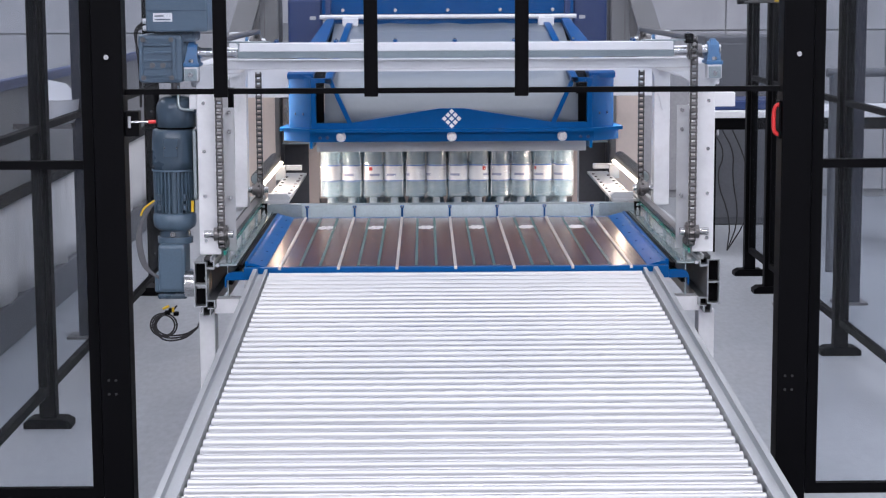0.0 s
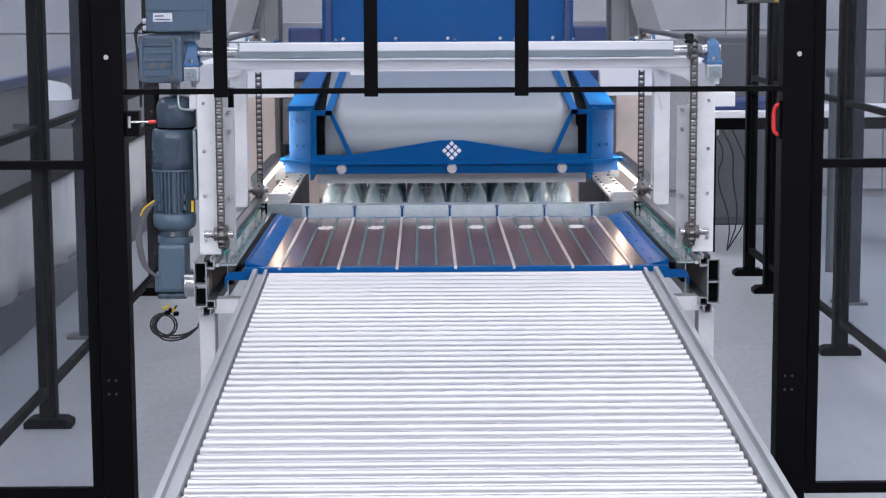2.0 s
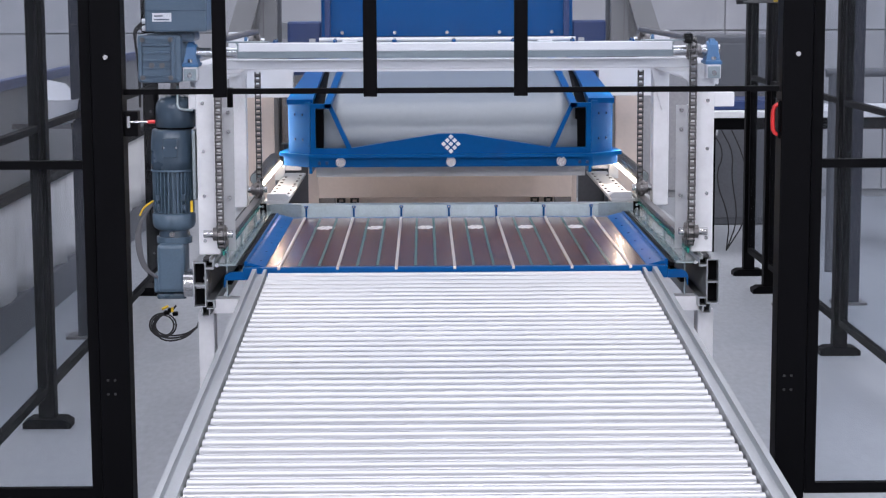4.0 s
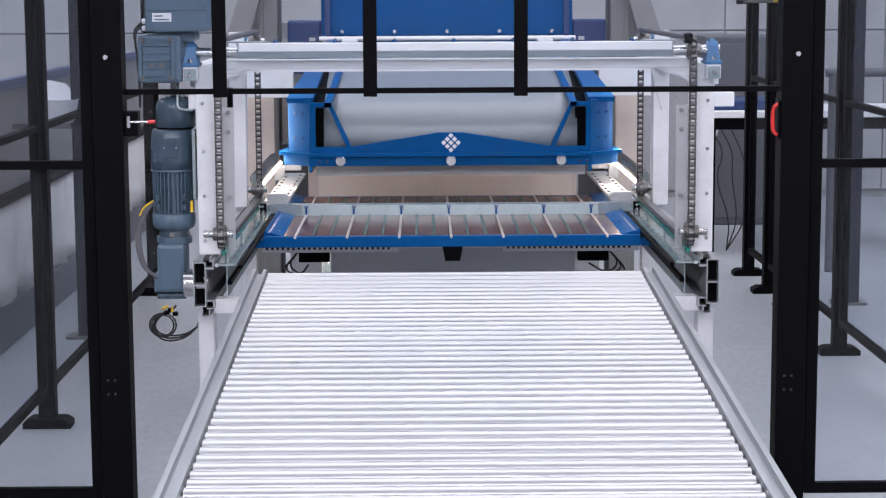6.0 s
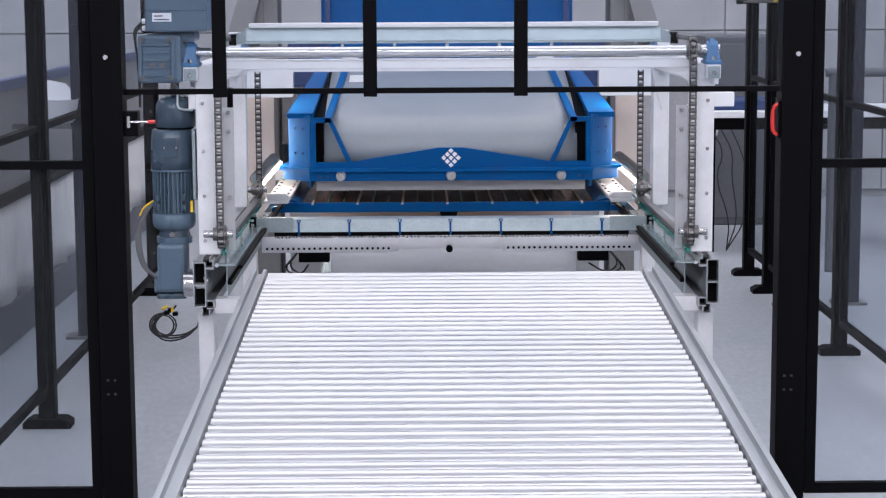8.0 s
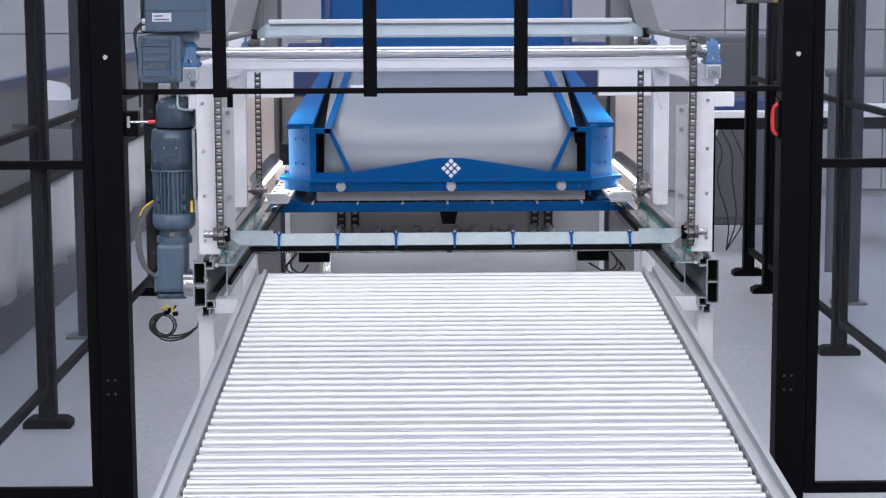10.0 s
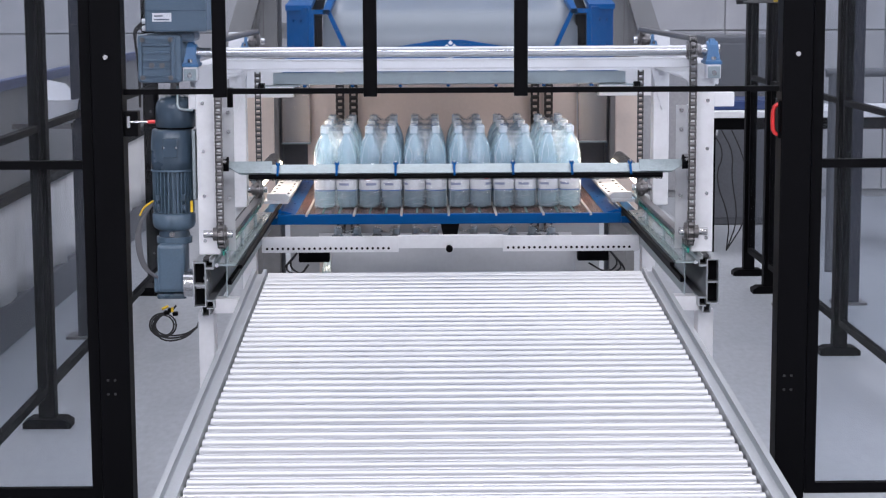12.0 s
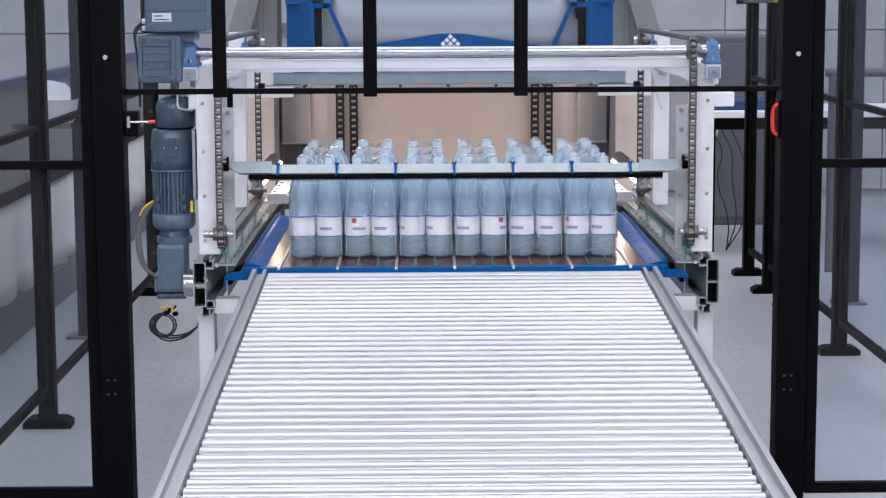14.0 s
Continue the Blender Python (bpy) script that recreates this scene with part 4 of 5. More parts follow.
# ---- inside below the table ----
def lower_frame():
    g = thing("lower_cross_beam", (0, 7.0, 0.56), "white perforated cross beam below the table track", "machine beam")
    part("beam", box(B(), -0.20, 0.20, 7.01, 7.05, 0.585, 0.632), WHITE, g)
    for a, b in ((-0.715, -0.197), (0.198, 0.715)):
        bm = box(B(), a, b, 7.0, 7.009, 0.572, 0.632, 0.001)
        pl = part("slotted_plate", bm, WHITE, g)
        bm = B()
        n = int((b - a) / 0.02) - 1
        for i in range(n):
            x = a + 0.02 + i * 0.02
            rod(bm, (x, 6.9985, 0.587), (x, 7.0005, 0.587), 0.005, 8)
        part("holes", bm, BLACK, pl)
    part("sensor", rod(B(), (-0.005, 6.98, 0.585), (-0.005, 7.01, 0.585), 0.013, 14), BLACK, g)
    c = thing("control_panel", (0, 7.3, 0), "pale grey machine panel below the table", "panel")
    part("sheet", box(B(), -0.47, 0.50, 7.30, 7.32, 0.0, 0.585, 0.003), PALEGREY, c)
    part("seam", box(B(), -0.472, 0.502, 7.296, 7.3, 0.555, 0.565), GALV, c)
    for x in (-0.44, 0.47):
        part("panel_screw", bolt(B(), (x, 7.30, 0.54), "y", 0.006, 0.004), STEEL, c)
    for x in (-0.53, 0.56):
        bx = thing("junction_box", (x, 7.2, 0.5), "small black junction box with loose wires", "box", "junction boxes")
        part("case", box(B(), x - 0.06, x + 0.06, 7.2, 7.26, 0.505, 0.575, 0.004), BLACK, bx)
        bm = B()
        for k in range(3):
            tube(bm, [(x - 0.06 * (1 if x < 0 else -1), 7.19, 0.55), (x - (0.10 + 0.02 * k) * (1 if x < 0 else -1), 7.17, 0.5 - 0.02 * k), (x - 0.05 * (1 if x < 0 else -1), 7.16, 0.46), (x - 0.02, 7.18, 0.50)], 0.004)
        part("wires", bm, RUBBER, bx)


lower_frame()


# ---- gear motors ----
COWL = surface("dark_cowl_paint", (0.055, 0.085, 0.12), 0.28, vary=0.1)


def gear_motor_top():
    m = thing("gear_motor", (-0.90, 5.84, 1.30), "grey-blue gear motor flanged to the drive shaft", "gear motor", "gear motors")
    y0, y1 = 5.74, 5.92
    part("gearbox", box(B(), -0.975, -0.838, y0, y1, 1.275, 1.425, 0.014), MOTOR, m, "ribbed cast gearbox")
    bm = B()
    for z in (1.295, 1.318, 1.341, 1.364, 1.387):
        box(bm, -0.958, -0.872, y0 - 0.007, y0 + 0.002, z, z + 0.009, 0.003)
    for x in (-0.964, -0.864):
        box(bm, x - 0.006, x + 0.006, y0 - 0.010, y0 + 0.002, 1.285, 1.415, 0.004)
    part("ribs", bm, MOTOR, m)
    bm = B()
    for x in (-0.957, -0.871):
        for z in (1.292, 1.408):
            rod(bm, (x, y0 - 0.012, z), (x, y0 - 0.006, z), 0.008, 8)
    for x in (-0.930, -0.898):
        rod(bm, (x, y0 - 0.010, 1.330), (x, y0, 1.330), 0.0085, 10)
    part("plugs", bm, DARKSTEEL, m)
    part("neck", rod(B(), (-0.8385, 5.80, CZ1), (-0.826, 5.80, CZ1), 0.040, 18, 0.026), MOTOR, m)
    part("bell", box(B(), -0.93, -0.80, 5.76, 5.9, 1.40, 1.4315, 0.01), MOTOR, m)
    tb = part("terminal_box", box(B(), -0.945, -0.757, 5.72, 5.90, 1.432, 1.56, 0.006), MOTOR, m)
    part("lid_seam", box(B(), -0.9452, -0.7568, 5.7185, 5.7205, 1.494, 1.4965), COWL, tb)
    for q in (1.478, 1.532):
        part("lid_screw", rod(B(), (-0.768, 5.716, q), (-0.768, 5.7195, q), 0.006, 8), MOTOR, tb)
    part("type_plate", box(B(), -0.922, -0.864, 5.7175, 5.7195, 1.463, 1.489), PAPER, tb, "small white rating plate")
    part("print_bar", box(B(), -0.917, -0.870, 5.7165, 5.7178, 1.467, 1.471), INK, tb)
    part("print_bar", box(B(), -0.917, -0.890, 5.7165, 5.7178, 1.478, 1.482), INK, tb)
    for z in (1.443, 1.464):
        part("cable_gland", rod(B(), (-0.958, 5.75, z), (-0.945, 5.75, z), 0.008, 10), WHITE, m)
    bm = B()
    for k in range(3):
        tube(bm, [(-0.955, 5.75, 1.443 + 0.01 * k), (-0.975 - 0.004 * k, 5.74, 1.44), (-0.980, 5.74, 1.40), (-0.972 + 0.003 * k, 5.75, 1.33), (-0.975, 5.78, 1.2)], 0.0035)
    part("cables", bm, RUBBER, m)


def gear_motor_side():
    m = thing("gear_motor", (-0.90, 5.84, 0.55), "upright grey-blue gear motor with finned housing", "gear motor", "gear motors")
    x, y = -0.892, 5.88
    part("fan_cowl", lathe(B(), [(0.062, 0.0), (0.0625, 0.060), (0.058, 0.078), (0.044, 0.092), (0.030, 0.099)], 28, (x + 0.012, y, 1.132)), COWL, m, "dark smooth fan cowl")
    part("cowl_seam", rod(B(), (x + 0.010, y, 1.126), (x + 0.010, y, 1.1315), 0.0585, 28), BLACK, m)
    bm = lathe(B(), [(0.068, 0.0), (0.0685, 0.03), (0.0665, 0.09), (0.063, 0.122), (0.058, 0.126)], 28, (x, y, 1.0))
    jk = part("jacket", bm, COWL, m, "smooth dark brake housing")
    part("hatch", box(B(), x - 0.022, x + 0.024, y - 0.071, y - 0.066, 1.040, 1.100, 0.002), COWL, jk)
    bm = B()
    for q in (-0.018, 0.020):
        rod(bm, (x + q, y - 0.073, 1.070), (x + q, y - 0.071, 1.070), 0.003, 8)
    part("hatch_screws", bm, STEEL, jk)
    part("jacket_rim", rod(B(), (x, y, 0.994), (x, y, 1.0), 0.0695, 28), MOTOR, m)
    part("stator", rod(B(), (x, y, 0.862), (x, y, 0.994), 0.051, 24), MOTOR, m)
    fin = finish("fin", box(B(), -0.0016, 0.0016, -0.010, 0.010, 0.0, 0.130), MOTOR)
    for i in range(30):
        a = i * math.pi * 2 / 30
        o = piece("fin", fin, m, (x + 0.055 * math.cos(a), y + 0.055 * math.sin(a), 0.863))
        o.rotation_euler = (0, 0, a + math.pi / 2)
    for q in (-0.040, 0.040):
        for z in (0.885, 0.915):
            part("clamp", box(B(), x + q - 0.006, x + q + 0.006, y - 0.066, y - 0.054, z - 0.012, z + 0.008, 0.002), COWL, m)
    part("end_bell", lathe(B(), [(0.050, 0.0), (0.064, 0.010), (0.068, 0.024), (0.068, 0.050), (0.060, 0.056)], 28, (x, y, 0.806)), MOTOR, m)
    part("cone", rod(B(), (x, y, 0.806), (x, y, 0.785), 0.046, 22, 0.050), COWL, m)
    part("ring", rod(B(), (x, y, 0.785), (x, y, 0.765), 0.056, 24), MOTOR, m)
    part("ring_plug", rod(B(), (x, y - 0.062, 0.797), (x, y - 0.040, 0.797), 0.009, 10), STEEL, m)
    part("gear_case", box(B(), x - 0.046, x + 0.040, 5.795, 5.93, 0.615, 0.768, 0.012), MOTOR, m)
    part("gear_foot", box(B(), x - 0.060, x + 0.052, 5.81, 5.92, 0.612, 0.675, 0.008), MOTOR, m)
    part("gear_base", box(B(), x - 0.050, x + 0.042, 5.80, 5.93, 0.594, 0.6115, 0.006), COWL, m)
    part("foot_side", box(B(), x - 0.090, x - 0.0605, 5.82, 5.92, 0.606, 0.628), BLACK, m)
    part("output_flange", rod(B(), (x + 0.040, 5.79, 0.645), (x + 0.118, 5.79, 0.645), 0.041, 28), STEEL, m, "bright turned steel flange")
    part("hook_bracket", tube(B(), [(x + 0.028, y - 0.05, 1.262), (x + 0.026, y - 0.06, 1.205), (x + 0.034, y - 0.065, 1.190), (x + 0.075, y - 0.065, 1.188)], 0.005, 6), GALV, m, "bent zinc bracket")
    part("lifting_eye", rod(B(), (x + 0.012, y, 1.228), (x + 0.012, y, 1.275), 0.014, 12), DARKSTEEL, m)
    part("side_plate", box(B(), x + 0.0705, x + 0.081, y - 0.075, y - 0.02, 0.91, 1.125, 0.002), GALV, m, "upright zinc cover plate")
    part("flange_screw", rod(B(), (x + 0.110, 5.742, 0.668), (x + 0.110, 5.752, 0.668), 0.006, 8), DARKSTEEL, m)
    bm = B()
    for k in range(4):
        tube(bm, [(x - 0.055, 5.82, 0.90), (x - 0.085, 5.80, 0.875 - 0.006 * k), (x - 0.10 - 0.004 * k, 5.79, 0.80), (x - 0.085 - 0.004 * k, 5.79, 0.70), (x - 0.05, 5.80, 0.665), (x - 0.02, 5.84, 0.64)], 0.0045)
    part("cables", bm, surface("grey_cable", (0.12, 0.12, 0.13), 0.5), m)
    part("yellow_lead", tube(B(), [(x - 0.055, 5.815, 0.905), (x - 0.085, 5.795, 0.885), (x - 0.095, 5.79, 0.86)], 0.003), YELLOW, m)
    bm = B()
    part("yellow_mark", box(B(), x + 0.062, x + 0.070, 5.80, 5.81, 0.87, 0.905), YELLOW, m)


gear_motor_top()
gear_motor_side()

loom = thing("cable_loom", (-0.93, 5.86, 0.4), "loose black cable loops hanging below the motor", "cables")
for k in range(3):
    part("loop", tube(B(), [(-0.82, 5.84, 0.50), (-0.86, 5.82, 0.475 - 0.006 * k), (-0.93, 5.80, 0.478 - 0.010 * k), (-0.955 - 0.004 * k, 5.80, 0.51), (-0.93, 5.80, 0.545 + 0.004 * k), (-0.905, 5.80, 0.548), (-0.885, 5.82, 0.57)], 0.003), RUBBER, loom)
for k in range(2):
    ring = [(-0.925 + (0.036 + 0.007 * k) * math.cos(a * math.pi / 6), 5.795 + 0.004 * k, 0.512 + (0.034 + 0.005 * k) * math.sin(a * math.pi / 6)) for a in range(14)]
    part("loop", tube(B(), ring, 0.0028), RUBBER, loom)
bm = B()
for x, z in ((-0.912, 0.552), (-0.885, 0.548), (-0.90, 0.56)):
    box(bm, x - 0.008, x + 0.008, 5.79, 5.81, z - 0.006, z + 0.006, 0.002)
part("connectors", bm, BLACK, loom)
part("yellow_plugs", rod(rod(B(), (-0.905, 5.79, 0.575), (-0.925, 5.79, 0.565), 0.004), (-0.893, 5.79, 0.57), (-0.893, 5.79, 0.555), 0.004), YELLOW, loom)
part("hook", rod(B(), (-0.82, 5.84, 0.50), (-0.81, 5.84, 0.52), 0.006), STEEL, loom)


# ---- safety fence ----
def fence_post(x, y, z1, w=0.05, foot=True, group="side fence posts"):
    f = thing("fence_post", (x, y, 0), "black square steel fence post on a flat foot", "fence post", group)
    part("post", box(B(), x - w / 2, x + w / 2, y - w / 2, y + w / 2, 0.0, z1, 0.003), BLACK, f)
    if foot:
        bm = prism(B(), [(x - 0.085, 0.0), (x + 0.085, 0.0), (x + 0.085, 0.022), (x + 0.06, 0.036), (x - 0.06, 0.036), (x - 0.085, 0.022)], "y", y - 0.045, y + 0.045)
        part("foot", bm, BLACK, f, "cast black foot")
    for z in (0.22, 0.95, 1.22, 1.32) if w < 0.07 else ():
        part("post_screw", rod(B(), (x + 0.008, y - w / 2 - 0.004, z), (x + 0.008, y - w / 2, z), 0.0055, 8), STEEL, f)
    return f


def fence_panel(p, q, z0, z1, mids=(), t=0.025, label="clear polycarbonate fence panel in a black frame"):
    """A framed clear panel from p to q (x, y)."""
    p, q = Vector((*p, 0)), Vector((*q, 0))
    d = (q - p).normalized()
    nrm = Vector((-d.y, d.x, 0)) * t / 2
    f = thing("safety_screen", (p + q) / 2 + Vector((0, 0, z0)), label, "safety screen", "safety screens")

    def bar(name, a, b, za, zb, mat=BLACK, k=1.0):
        bm = B()
        v = [bm.verts.new((c + sgn * nrm * k) + Vector((0, 0, z))) for c in (a, b) for sgn in (-1, 1) for z in (za, zb)]
        for i in ((0, 1, 3, 2), (4, 6, 7, 5), (0, 2, 6, 4), (1, 5, 7, 3), (0, 4, 5, 1), (2, 3, 7, 6)):
            bm.faces.new([v[j] for j in i])
        return part(name, bm, mat, f)
    bar("bottom_rail", p, q, z0, z0 + 0.03)
    bar("top_rail", p, q, z1 - 0.03, z1)
    bar("side_rail", p, p + d * 0.03, z0 + 0.03, z1 - 0.03)
    bar("side_rail", q - d * 0.03, q, z0 + 0.03, z1 - 0.03)
    for m in mids:
        bar("mid_rail", p + d * 0.03, q - d * 0.03, m - 0.012, m + 0.012, BLACK, 1.1)
    pane = bar("pane", p + d * 0.03, q - d * 0.03, z0 + 0.03, z1 - 0.03, PANE, 0.16)
    pane.visible_shadow = False
    return f


FY = 5.20
for x in (-0.972, 0.935):
    f = fence_post(x, FY, 2.1, 0.084, True, "gate posts")
    part("bolt", rod(B(), (x - 0.0, FY - 0.05, 1.375), (x, FY - 0.042, 1.375), 0.007, 10), STEEL, f)
    bm = B()
    for dx in (-0.02, 0.0):
        for z in (0.43, 0.47):
            rod(bm, (x + dx, FY - 0.044, z), (x + dx, FY - 0.042, z), 0.004, 8)
    part("screw_holes", bm, RUBBER, f)
fence_panel((-2.2, FY), (-1.02, FY), 0.12, 2.0, (1.075,))
fence_panel((0.985, FY), (2.2, FY), 0.12, 2.0, (1.068,))

lintel = thing("overhead_screen", (0, FY, 1.27), "clear upper gate panel hung in black bars over the conveyor", "safety screen")
part("bottom_bar", box(B(), -0.93, 0.89, FY - 0.012, FY + 0.012, 1.270, 1.285), BLACK, lintel)
for x in (-0.662, -0.246, 0.171):
    part("upright_bar", box(B(), x - 0.019, x + 0.019, FY - 0.028, FY - 0.0125, 1.262, 2.0, 0.002), BLACK, lintel)
ob = part("pane", box(B(), -0.93, 0.89, FY - 0.004, FY + 0.004, 1.285, 2.0), PANE, lintel)
ob.visible_shadow = False
part("top_bar", box(B(), -0.93, 0.89, FY - 0.012, FY + 0.012, 2.0, 2.04), BLACK, lintel)

XL, XR = -1.46, 1.675
for x, y in ((XL, 6.60), (XL, 7.98), (XL - 0.04, 9.56)):
    fence_post(x, y, 2.05, 0.06)
for a, b in ((5.25, 6.56), (6.64, 7.94), (8.02, 9.52)):
    fence_panel((XL, a), (XL, b), 0.13, 2.0, (1.08,))
for y in (7.85, 9.5, 10.1):
    fence_post(XR, y, 2.05, 0.06)
for a, b in ((5.25, 7.81), (7.89, 8.62), (8.64, 9.46), (9.54, 10.06)):
    fence_panel((XR, a), (XR, b), 0.13, 2.0, (1.08,))
rel = thing("release_handle", (0.885, FY, 1.17), "red plastic emergency release handle on the gate post", "handle")
part("grip", tube(B(), [(0.888, FY - 0.02, 1.235), (0.874, FY - 0.02, 1.228), (0.872, FY - 0.02, 1.19), (0.874, FY - 0.02, 1.157), (0.888, FY - 0.02, 1.15)], 0.006, 8), RED, rel)
part("plate", box(B(), 0.886, 0.8925, FY - 0.03, FY + 0.02, 1.14, 1.245, 0.002), BLACK, rel)
lat = thing("gate_latch", (-0.90, FY, 1.17), "black gate latch with a small steel bolt", "latch")
part("case", box(B(), -0.929, -0.890, FY - 0.03, FY + 0.02, 1.155, 1.225, 0.003), BLACK, lat)
part("pin", rod(B(), (-0.91, FY - 0.035, 1.196), (-0.86, FY - 0.035, 1.196), 0.003, 8), STEEL, lat)
part("tip", rod(B(), (-0.862, FY - 0.035, 1.196), (-0.842, FY - 0.035, 1.197), 0.005, 8), RED, lat)
part("bush", rod(B(), (-0.915, FY - 0.034, 1.18), (-0.915, FY - 0.034, 1.212), 0.006, 8), STEEL, lat)


# ---- the hall beyond the fence ----
def side_line():
    x = -1.95
    w = thing("neighbour_line", (x, 8.5, 0), "long machine line with a pale curtain over a dark plinth", "machine")
    part("plinth", box(B(), x - 0.5, x + 0.02, 5.6, 12.8, 0.0, 0.19, 0.01), DARKWALL, w, "dark plinth")
    bm = B()
    rng = random.Random(4)
    n = 120
    cols = []
    for i in range(n + 1):
        y = 5.6 + 7.2 * i / n
        o = 0.010 * math.sin(i * 0.9) + 0.008 * rng.uniform(-1, 1)
        cols.append([bm.verts.new((x + o * k, y, z)) for z, k in ((0.19, 1.6), (0.3, 1.2), (0.45, 0.8), (0.63, 0.2))])
    for p, q in zip(cols, cols[1:]):
        for j in range(3):
            bm.faces.new((p[j], q[j], q[j + 1], p[j + 1])).smooth = True
    c = part("curtain", bm, CURTAIN, w, "pale hanging plastic curtain")
    c.modifiers.new("thick", "SOLIDIFY").thickness = 0.004
    part("rail", box(B(), x - 0.02, x + 0.03, 5.6, 12.8, 0.632, 0.675, 0.004), BLACK, w)
    part("upper_panel", box(B(), x - 0.03, x - 0.01, 5.6, 12.8, 0.675, 1.13), MASTGREY, w, "grey upper panel")
    part("top_rail", box(B(), x - 0.02, x + 0.03, 5.6, 12.8, 1.13, 1.175, 0.004), NAVY, w)
    t = thing("plastic_tub", (-1.72, 8.3, 0.96), "white moulded plastic tub on a bracket", "tub")
    bm = lathe(B(), [(0.06, 0.0), (0.078, 0.02), (0.088, 0.10), (0.092, 0.105), (0.084, 0.10), (0.07, 0.03), (0.01, 0.02)], 24, (-1.72, 8.3, 0.98))
    part("bowl", bm, WHITE, t)
    part("back", prism(B(), [(-1.80, 1.06), (-1.65, 1.06), (-1.655, 1.10), (-1.70, 1.15), (-1.80, 1.17)], "y", 8.37, 8.385), WHITE, t)
    part("bracket", box(B(), -1.92, -1.66, 8.26, 8.34, 0.955, 0.979), DARKSTEEL, t)
    o = thing("outer_post", (-1.64, 8.37, 0), "dark navy steel post outside the fence", "post", "outer posts")
    part("shaft", box(B(), -1.67, -1.61, 8.33, 8.41, 0.0, 2.6, 0.003), DARKPOST, o)
    part("foot", box(B(), -1.72, -1.60, 8.30, 8.44, 0.0, 0.012), DARKSTEEL, o)
    part("bracket", box(B(), -1.62, -1.58, 8.31, 8.33, 0.55, 0.60), DARKSTEEL, o)


DARKPOST = surface("dark_post_paint", (0.018, 0.021, 0.033), 0.5, vary=0.2, spec=0.2)
CURTAIN = surface("pale_plastic_curtain", (0.82, 0.80, 0.78), 0.42, vary=0.18, scale=5, bump=0.1, grain=20, stretch=(1, 1, 0.3))
side_line()


def hall_right():
    wb = thing("workbench", (2.3, 11.3, 0), "white-topped workbench with black frame and cables", "workbench")
    part("top", box(B(), 1.55, 3.2, 11.0, 11.7, 0.80, 0.84, 0.004), WHITE, wb)
    part("apron", box(B(), 1.56, 3.19, 11.02, 11.05, 0.73, 0.7995), BLACK, wb)
    for x in (1.6, 3.15):
        for y in (11.05, 11.65):
            part("leg", box(B(), x - 0.03, x + 0.03, y - 0.03, y + 0.03, 0, 0.73), BLACK, wb)
    for k in range(3):
        part("cable", tube(B(), [(1.6 + k * 0.06, 11.0, 0.73), (1.68 + k * 0.05, 10.98, 0.6), (1.62 + k * 0.1, 10.98, 0.45), (1.72 + 0.05 * k, 11.0, 0.2), (1.7, 11.0, 0.01)], 0.004), RUBBER, wb)
    pc = thing("flat_case", (1.85, 11.3, 0.84), "flat dark blue equipment case on the workbench", "case")
    part("shell", box(B(), 1.62, 2.15, 11.1, 11.5, 0.84, 0.90, 0.01), NAVY, pc)
    cb = thing("tall_cabinet", (2.05, 12.4, 0), "tall dark grey cabinet against the hall wall", "cabinet")
    part("body", box(B(), 1.75, 2.45, 12.3, 12.8, 0.0, 1.25, 0.01), DARKWALL, cb)
    part("door", box(B(), 1.78, 2.42, 12.28, 12.2995, 0.05, 1.2, 0.004), DARKWALL, cb)
    part("handle", box(B(), 1.82, 1.84, 12.26, 12.28, 0.6, 0.75), STEEL, cb)
    for x, y in ((1.62, 9.05), (1.93, 9.15)):
        o = thing("outer_post", (x, y, 0), "dark navy steel post outside the fence", "post", "outer posts")
        w = 0.03 if x < 1.7 else 0.045
        part("shaft", box(B(), x + 0.08 - w, x + 0.08 + w, y - 0.04, y + 0.04, 0.0, 2.8, 0.003), DARKPOST, o)
        part("foot", box(B(), x + 0.0, x + 0.16, y - 0.07, y + 0.07, 0.0, 0.012), DARKSTEEL, o)
    r = thing("guard_rail", (2.6, 10.2, 0), "dark tubular guard rail on the hall floor", "rail")
    for z in (0.6, 1.10):
        part("bar", rod(B(), (2.1, 10.2, z), (3.6, 10.2, z), 0.025, 12), DARKWALL, r)
    for x in (2.14, 2.85, 3.55):
        part("upright", rod(B(), (x, 10.2, 0), (x, 10.2, 1.1), 0.025, 12), DARKWALL, r)
    ca = thing("ceiling_conduit", (1.60, 9.4, 1.6), "grey cable bracket with a yellow tag", "cable bracket")
    part("arm", box(B(), 1.50, 1.68, 9.38, 9.42, 1.485, 1.515, 0.004), DARKSTEEL, ca)
    part("clamp", rod(B(), (1.47, 9.4, 1.50), (1.52, 9.4, 1.503), 0.022, 12), RUBBER, ca)
    part("box", box(B(), 1.56, 1.66, 9.36, 9.44, 1.54, 1.66, 0.006), PALEGREY, ca)
    part("tag", box(B(), 1.648, 1.668, 9.35, 9.36, 1.49, 1.55), YELLOW, ca)
    part("hose", tube(B(), [(1.55, 9.4, 1.50), (1.60, 9.38, 1.52), (1.66, 9.38, 1.60), (1.70, 9.4, 1.9)], 0.012), RUBBER, ca)


hall_right()


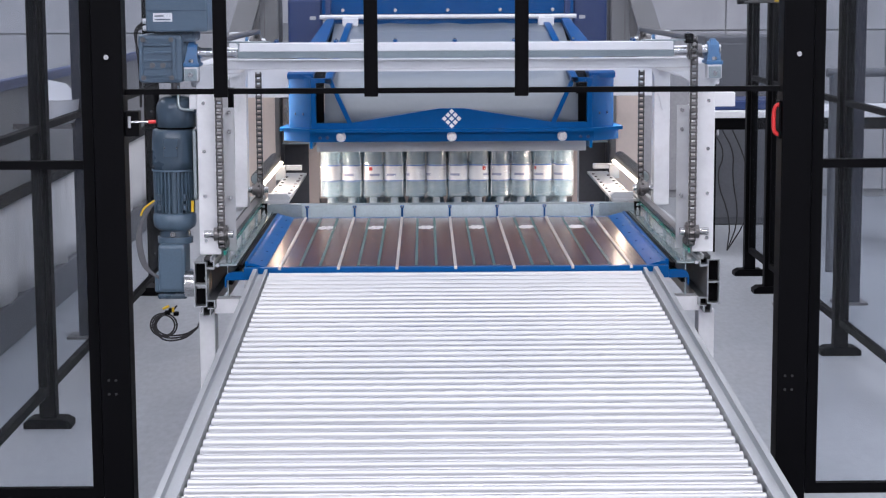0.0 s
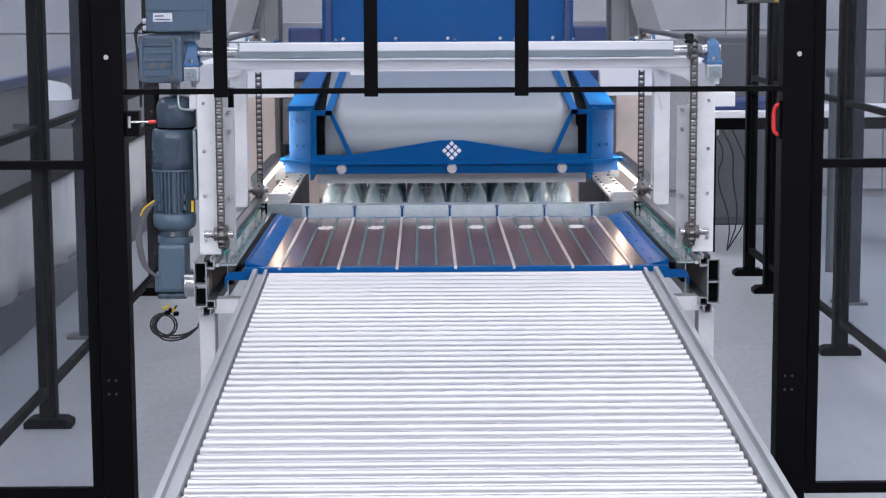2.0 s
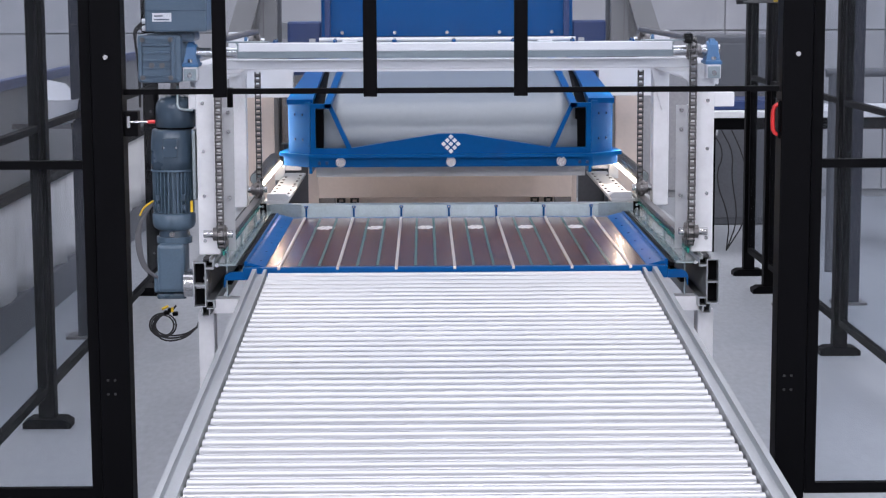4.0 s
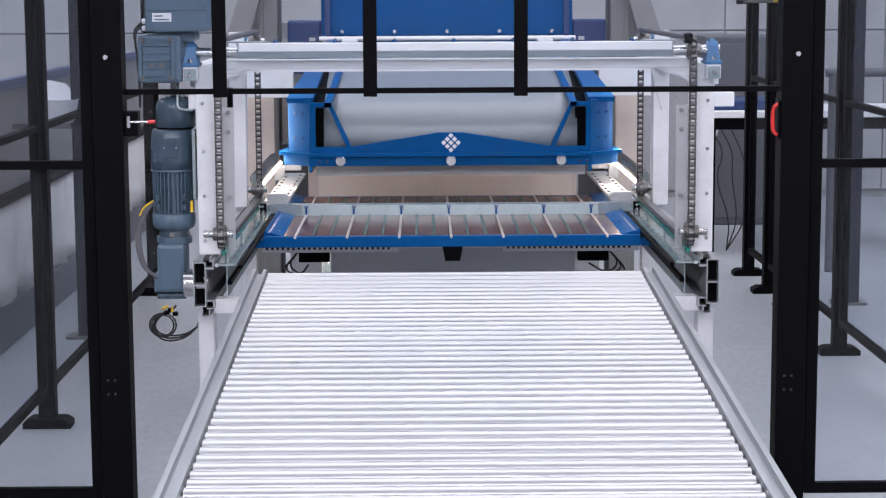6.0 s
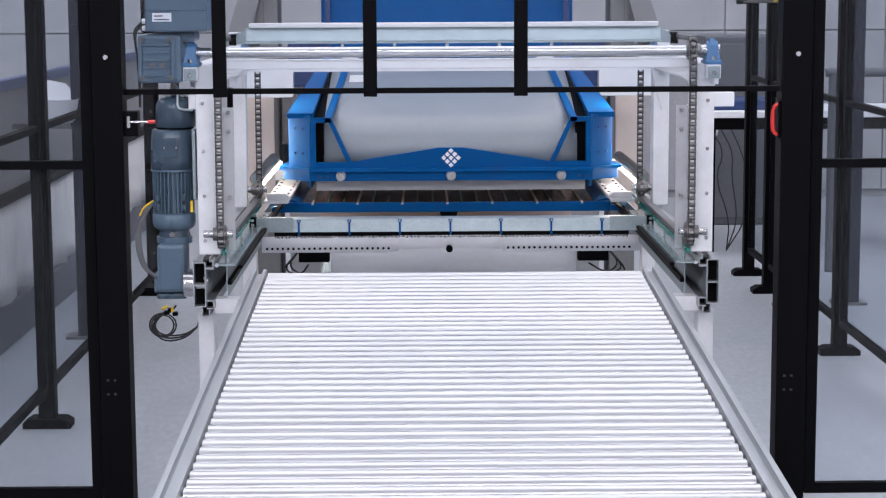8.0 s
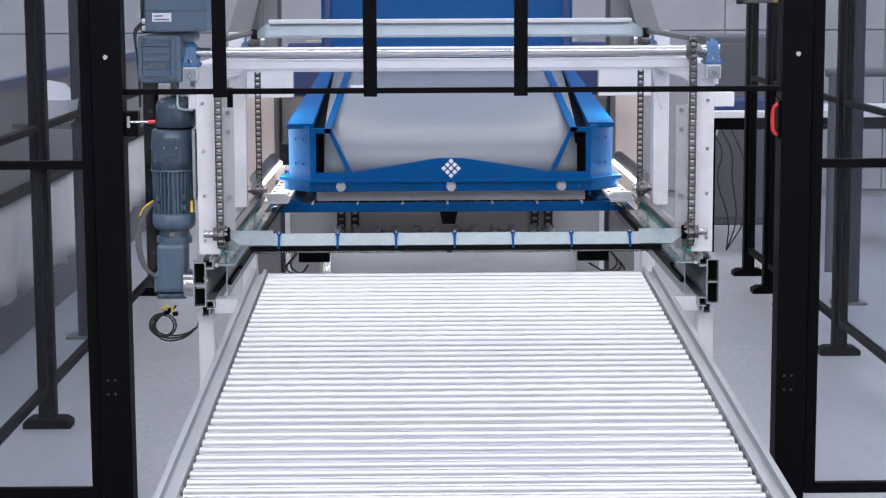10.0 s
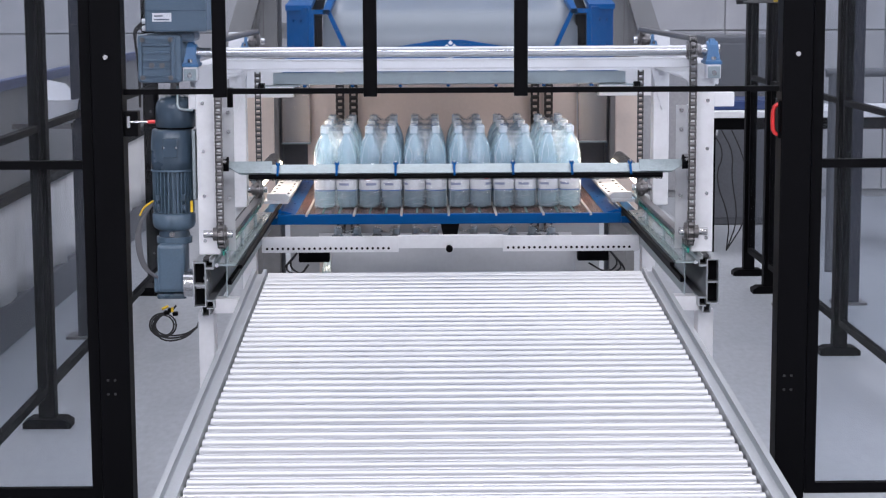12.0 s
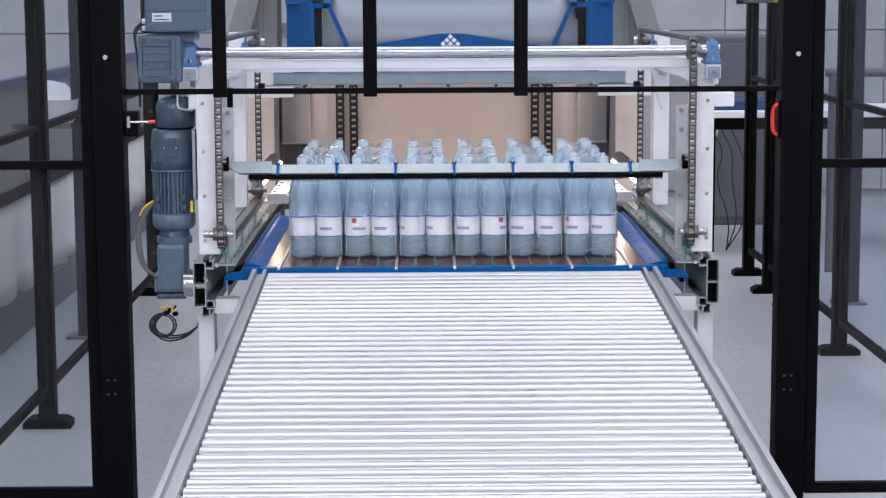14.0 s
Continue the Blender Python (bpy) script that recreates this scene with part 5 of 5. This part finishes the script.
# ---- concrete panels of the far wall ----
far_wall = bpy.data.objects["wall_north"]
slab = finish("concrete_panel", box(B(), -0.596, 0.596, -0.02, 0.0, -0.596, 0.596, 0.006), surface("cast_concrete_panel", (0.37, 0.37, 0.39), 0.85, vary=0.16, scale=3.0, bump=0.3, grain=50, pieces=0.10, dirt=((0.25, 0.25, 0.27), 1.7, 0.4)))
for c in range(-5, 6):
    for r in range(3):
        o = new("concrete_panel", slab)
        o.parent = far_wall
        o.location = (c * 1.2 + 0.35, 13.996, 0.05 + 0.6 + r * 1.2)


# ---- keyed things ----
def motions():
    # table: offset back from its forward place
    tab = [(0.0, 0.0), (5.0, 0.0), (5.2, 0.035), (5.3, 0.085), (5.4, 0.155), (5.5, 0.245), (5.6, 0.36), (5.7, 0.47), (5.8, 0.57), (6.0, 0.74), (6.25, 0.99), (6.5, 1.255), (6.75, 1.53), (6.9, 1.68), (7.05, 1.77), (7.2, TRAVEL), (11.3, TRAVEL), (11.45, 1.77), (11.6, 1.68), (11.8, 1.55), (12.0, 1.388), (12.25, 1.13), (12.5, 0.862), (12.7, 0.665), (12.9, 0.465), (13.0, 0.38), (13.1, 0.30), (13.2, 0.23), (13.35, 0.135), (13.5, 0.06), (13.7, 0.015), (14.0, 0.0)]
    hd = [(0.0, 0.971), (0.1, 0.943), (0.2, 0.914), (0.3, 0.884), (0.4, 0.864), (0.5, 0.857), (1.0, 0.849), (1.5, 0.842), (3.4, 0.842), (4.2, 0.874), (7.45, 0.874), (7.7, 0.858), (8.0, 0.813), (8.2, 0.777), (8.4, 0.762), (9.8, 0.762), (10.1, 0.785), (10.3, 0.845), (10.5, 0.936), (10.7, 1.027), (10.9, 1.118), (11.0, 1.157), (11.15, 1.195), (11.4, 1.21), (11.6, 1.215), (12.0, 1.245), (12.4, 1.27), (14.0, 1.27)]

    def between(rows, t):
        for (a, u), (b, v) in zip(rows, rows[1:]):
            if a <= t <= b:
                return u + (v - u) * (t - a) / (b - a)
        return rows[-1][1]
    walk(head, [(t, pose(0, HY, z)) for t, z in hd])
    walk(table, [(t, pose(0, TFRONT + d, T)) for t, d in tab])
    # top layer: rises with the pallet, is gripped, set down on the table, and rides forward on it
    grip = -0.060
    za = [(0.0, 0.700), (0.1, 0.735), (0.2, 0.769), (0.3, 0.782), (3.4, 0.782), (4.2, 0.874 + grip), (7.45, 0.874 + grip), (7.7, 0.858 + grip), (8.0, 0.813 + grip), (8.2, 0.777 + grip), (8.4, T + 0.003), (14.0, T + 0.003)]
    zb = [(0.0, 0.378), (0.1, 0.413), (0.2, 0.447), (0.3, 0.460), (3.4, 0.460), (4.2, 0.235), (7.6, 0.235), (8.2, 0.165), (14.0, 0.165)]
    times = sorted({t for t, _ in za} | {t for t, d in tab if t > 11})
    for ob, x, y in layer_a:
        walk(ob, [(t, pose(x, TFRONT + 0.205 + TRAVEL + y - (TRAVEL - between(tab, t) if t > 8.4 else 0.0), between(za, t))) for t in times])
    for ob, x, y in layer_b:
        walk(ob, [(t, pose(x, TFRONT + 0.205 + TRAVEL + y, z)) for t, z in zb])
    walk(carriage, [(t, pose(0, 8.80, z)) for t, z in ((0.0, 0.71), (7.6, 0.71), (8.6, 0.30), (14.0, 0.30))])
    walk(pal, [(t, pose(0, 7.7, z)) for t, z in zb])
    a = [(0.0, 7.137, 0.710, 0), (7.4, 7.137, 0.710, 0), (7.55, 7.09, 0.710, 0), (8.0, 6.70, 0.710, 0), (8.2, 6.545, 0.710, 0), (9.0, 5.87, 0.716, 0), (9.15, 5.80, 0.74, -15), (9.3, 5.78, 0.778, -35), (11.15, 5.78, 0.778, -35), (11.3, 5.78, 0.815, -40), (11.5, 5.78, 0.883, -46), (11.7, 5.78, 0.945, -50), (11.9, 5.78, 0.99, -52), (12.0, 5.78, 0.998, -52), (14.0, 5.78, 0.998, -52)]
    walk(bar_a, [(t, pose(0, y, z, r)) for t, y, z, r in a])
    b = [(0.0, 5.75, 1.388, -90), (7.35, 5.75, 1.388, -90), (7.45, 5.76, 1.405, -140), (7.55, 5.79, 1.415, -180), (8.0, 6.08, 1.415, -180), (8.2, 6.23, 1.415, -180), (9.1, 6.82, 1.415, -180), (9.3, 6.86, 1.415, -180), (11.1, 6.86, 1.415, -180), (11.4, 7.06, 1.41, -200), (11.55, 7.13, 1.37, -235), (11.75, 7.16, 1.28, -270), (12.0, 7.16, 1.206, -270), (14.0, 7.16, 1.206, -270)]
    walk(bar_b, [(t, pose(0, y, z, a)) for t, y, z, a in b])


motions()
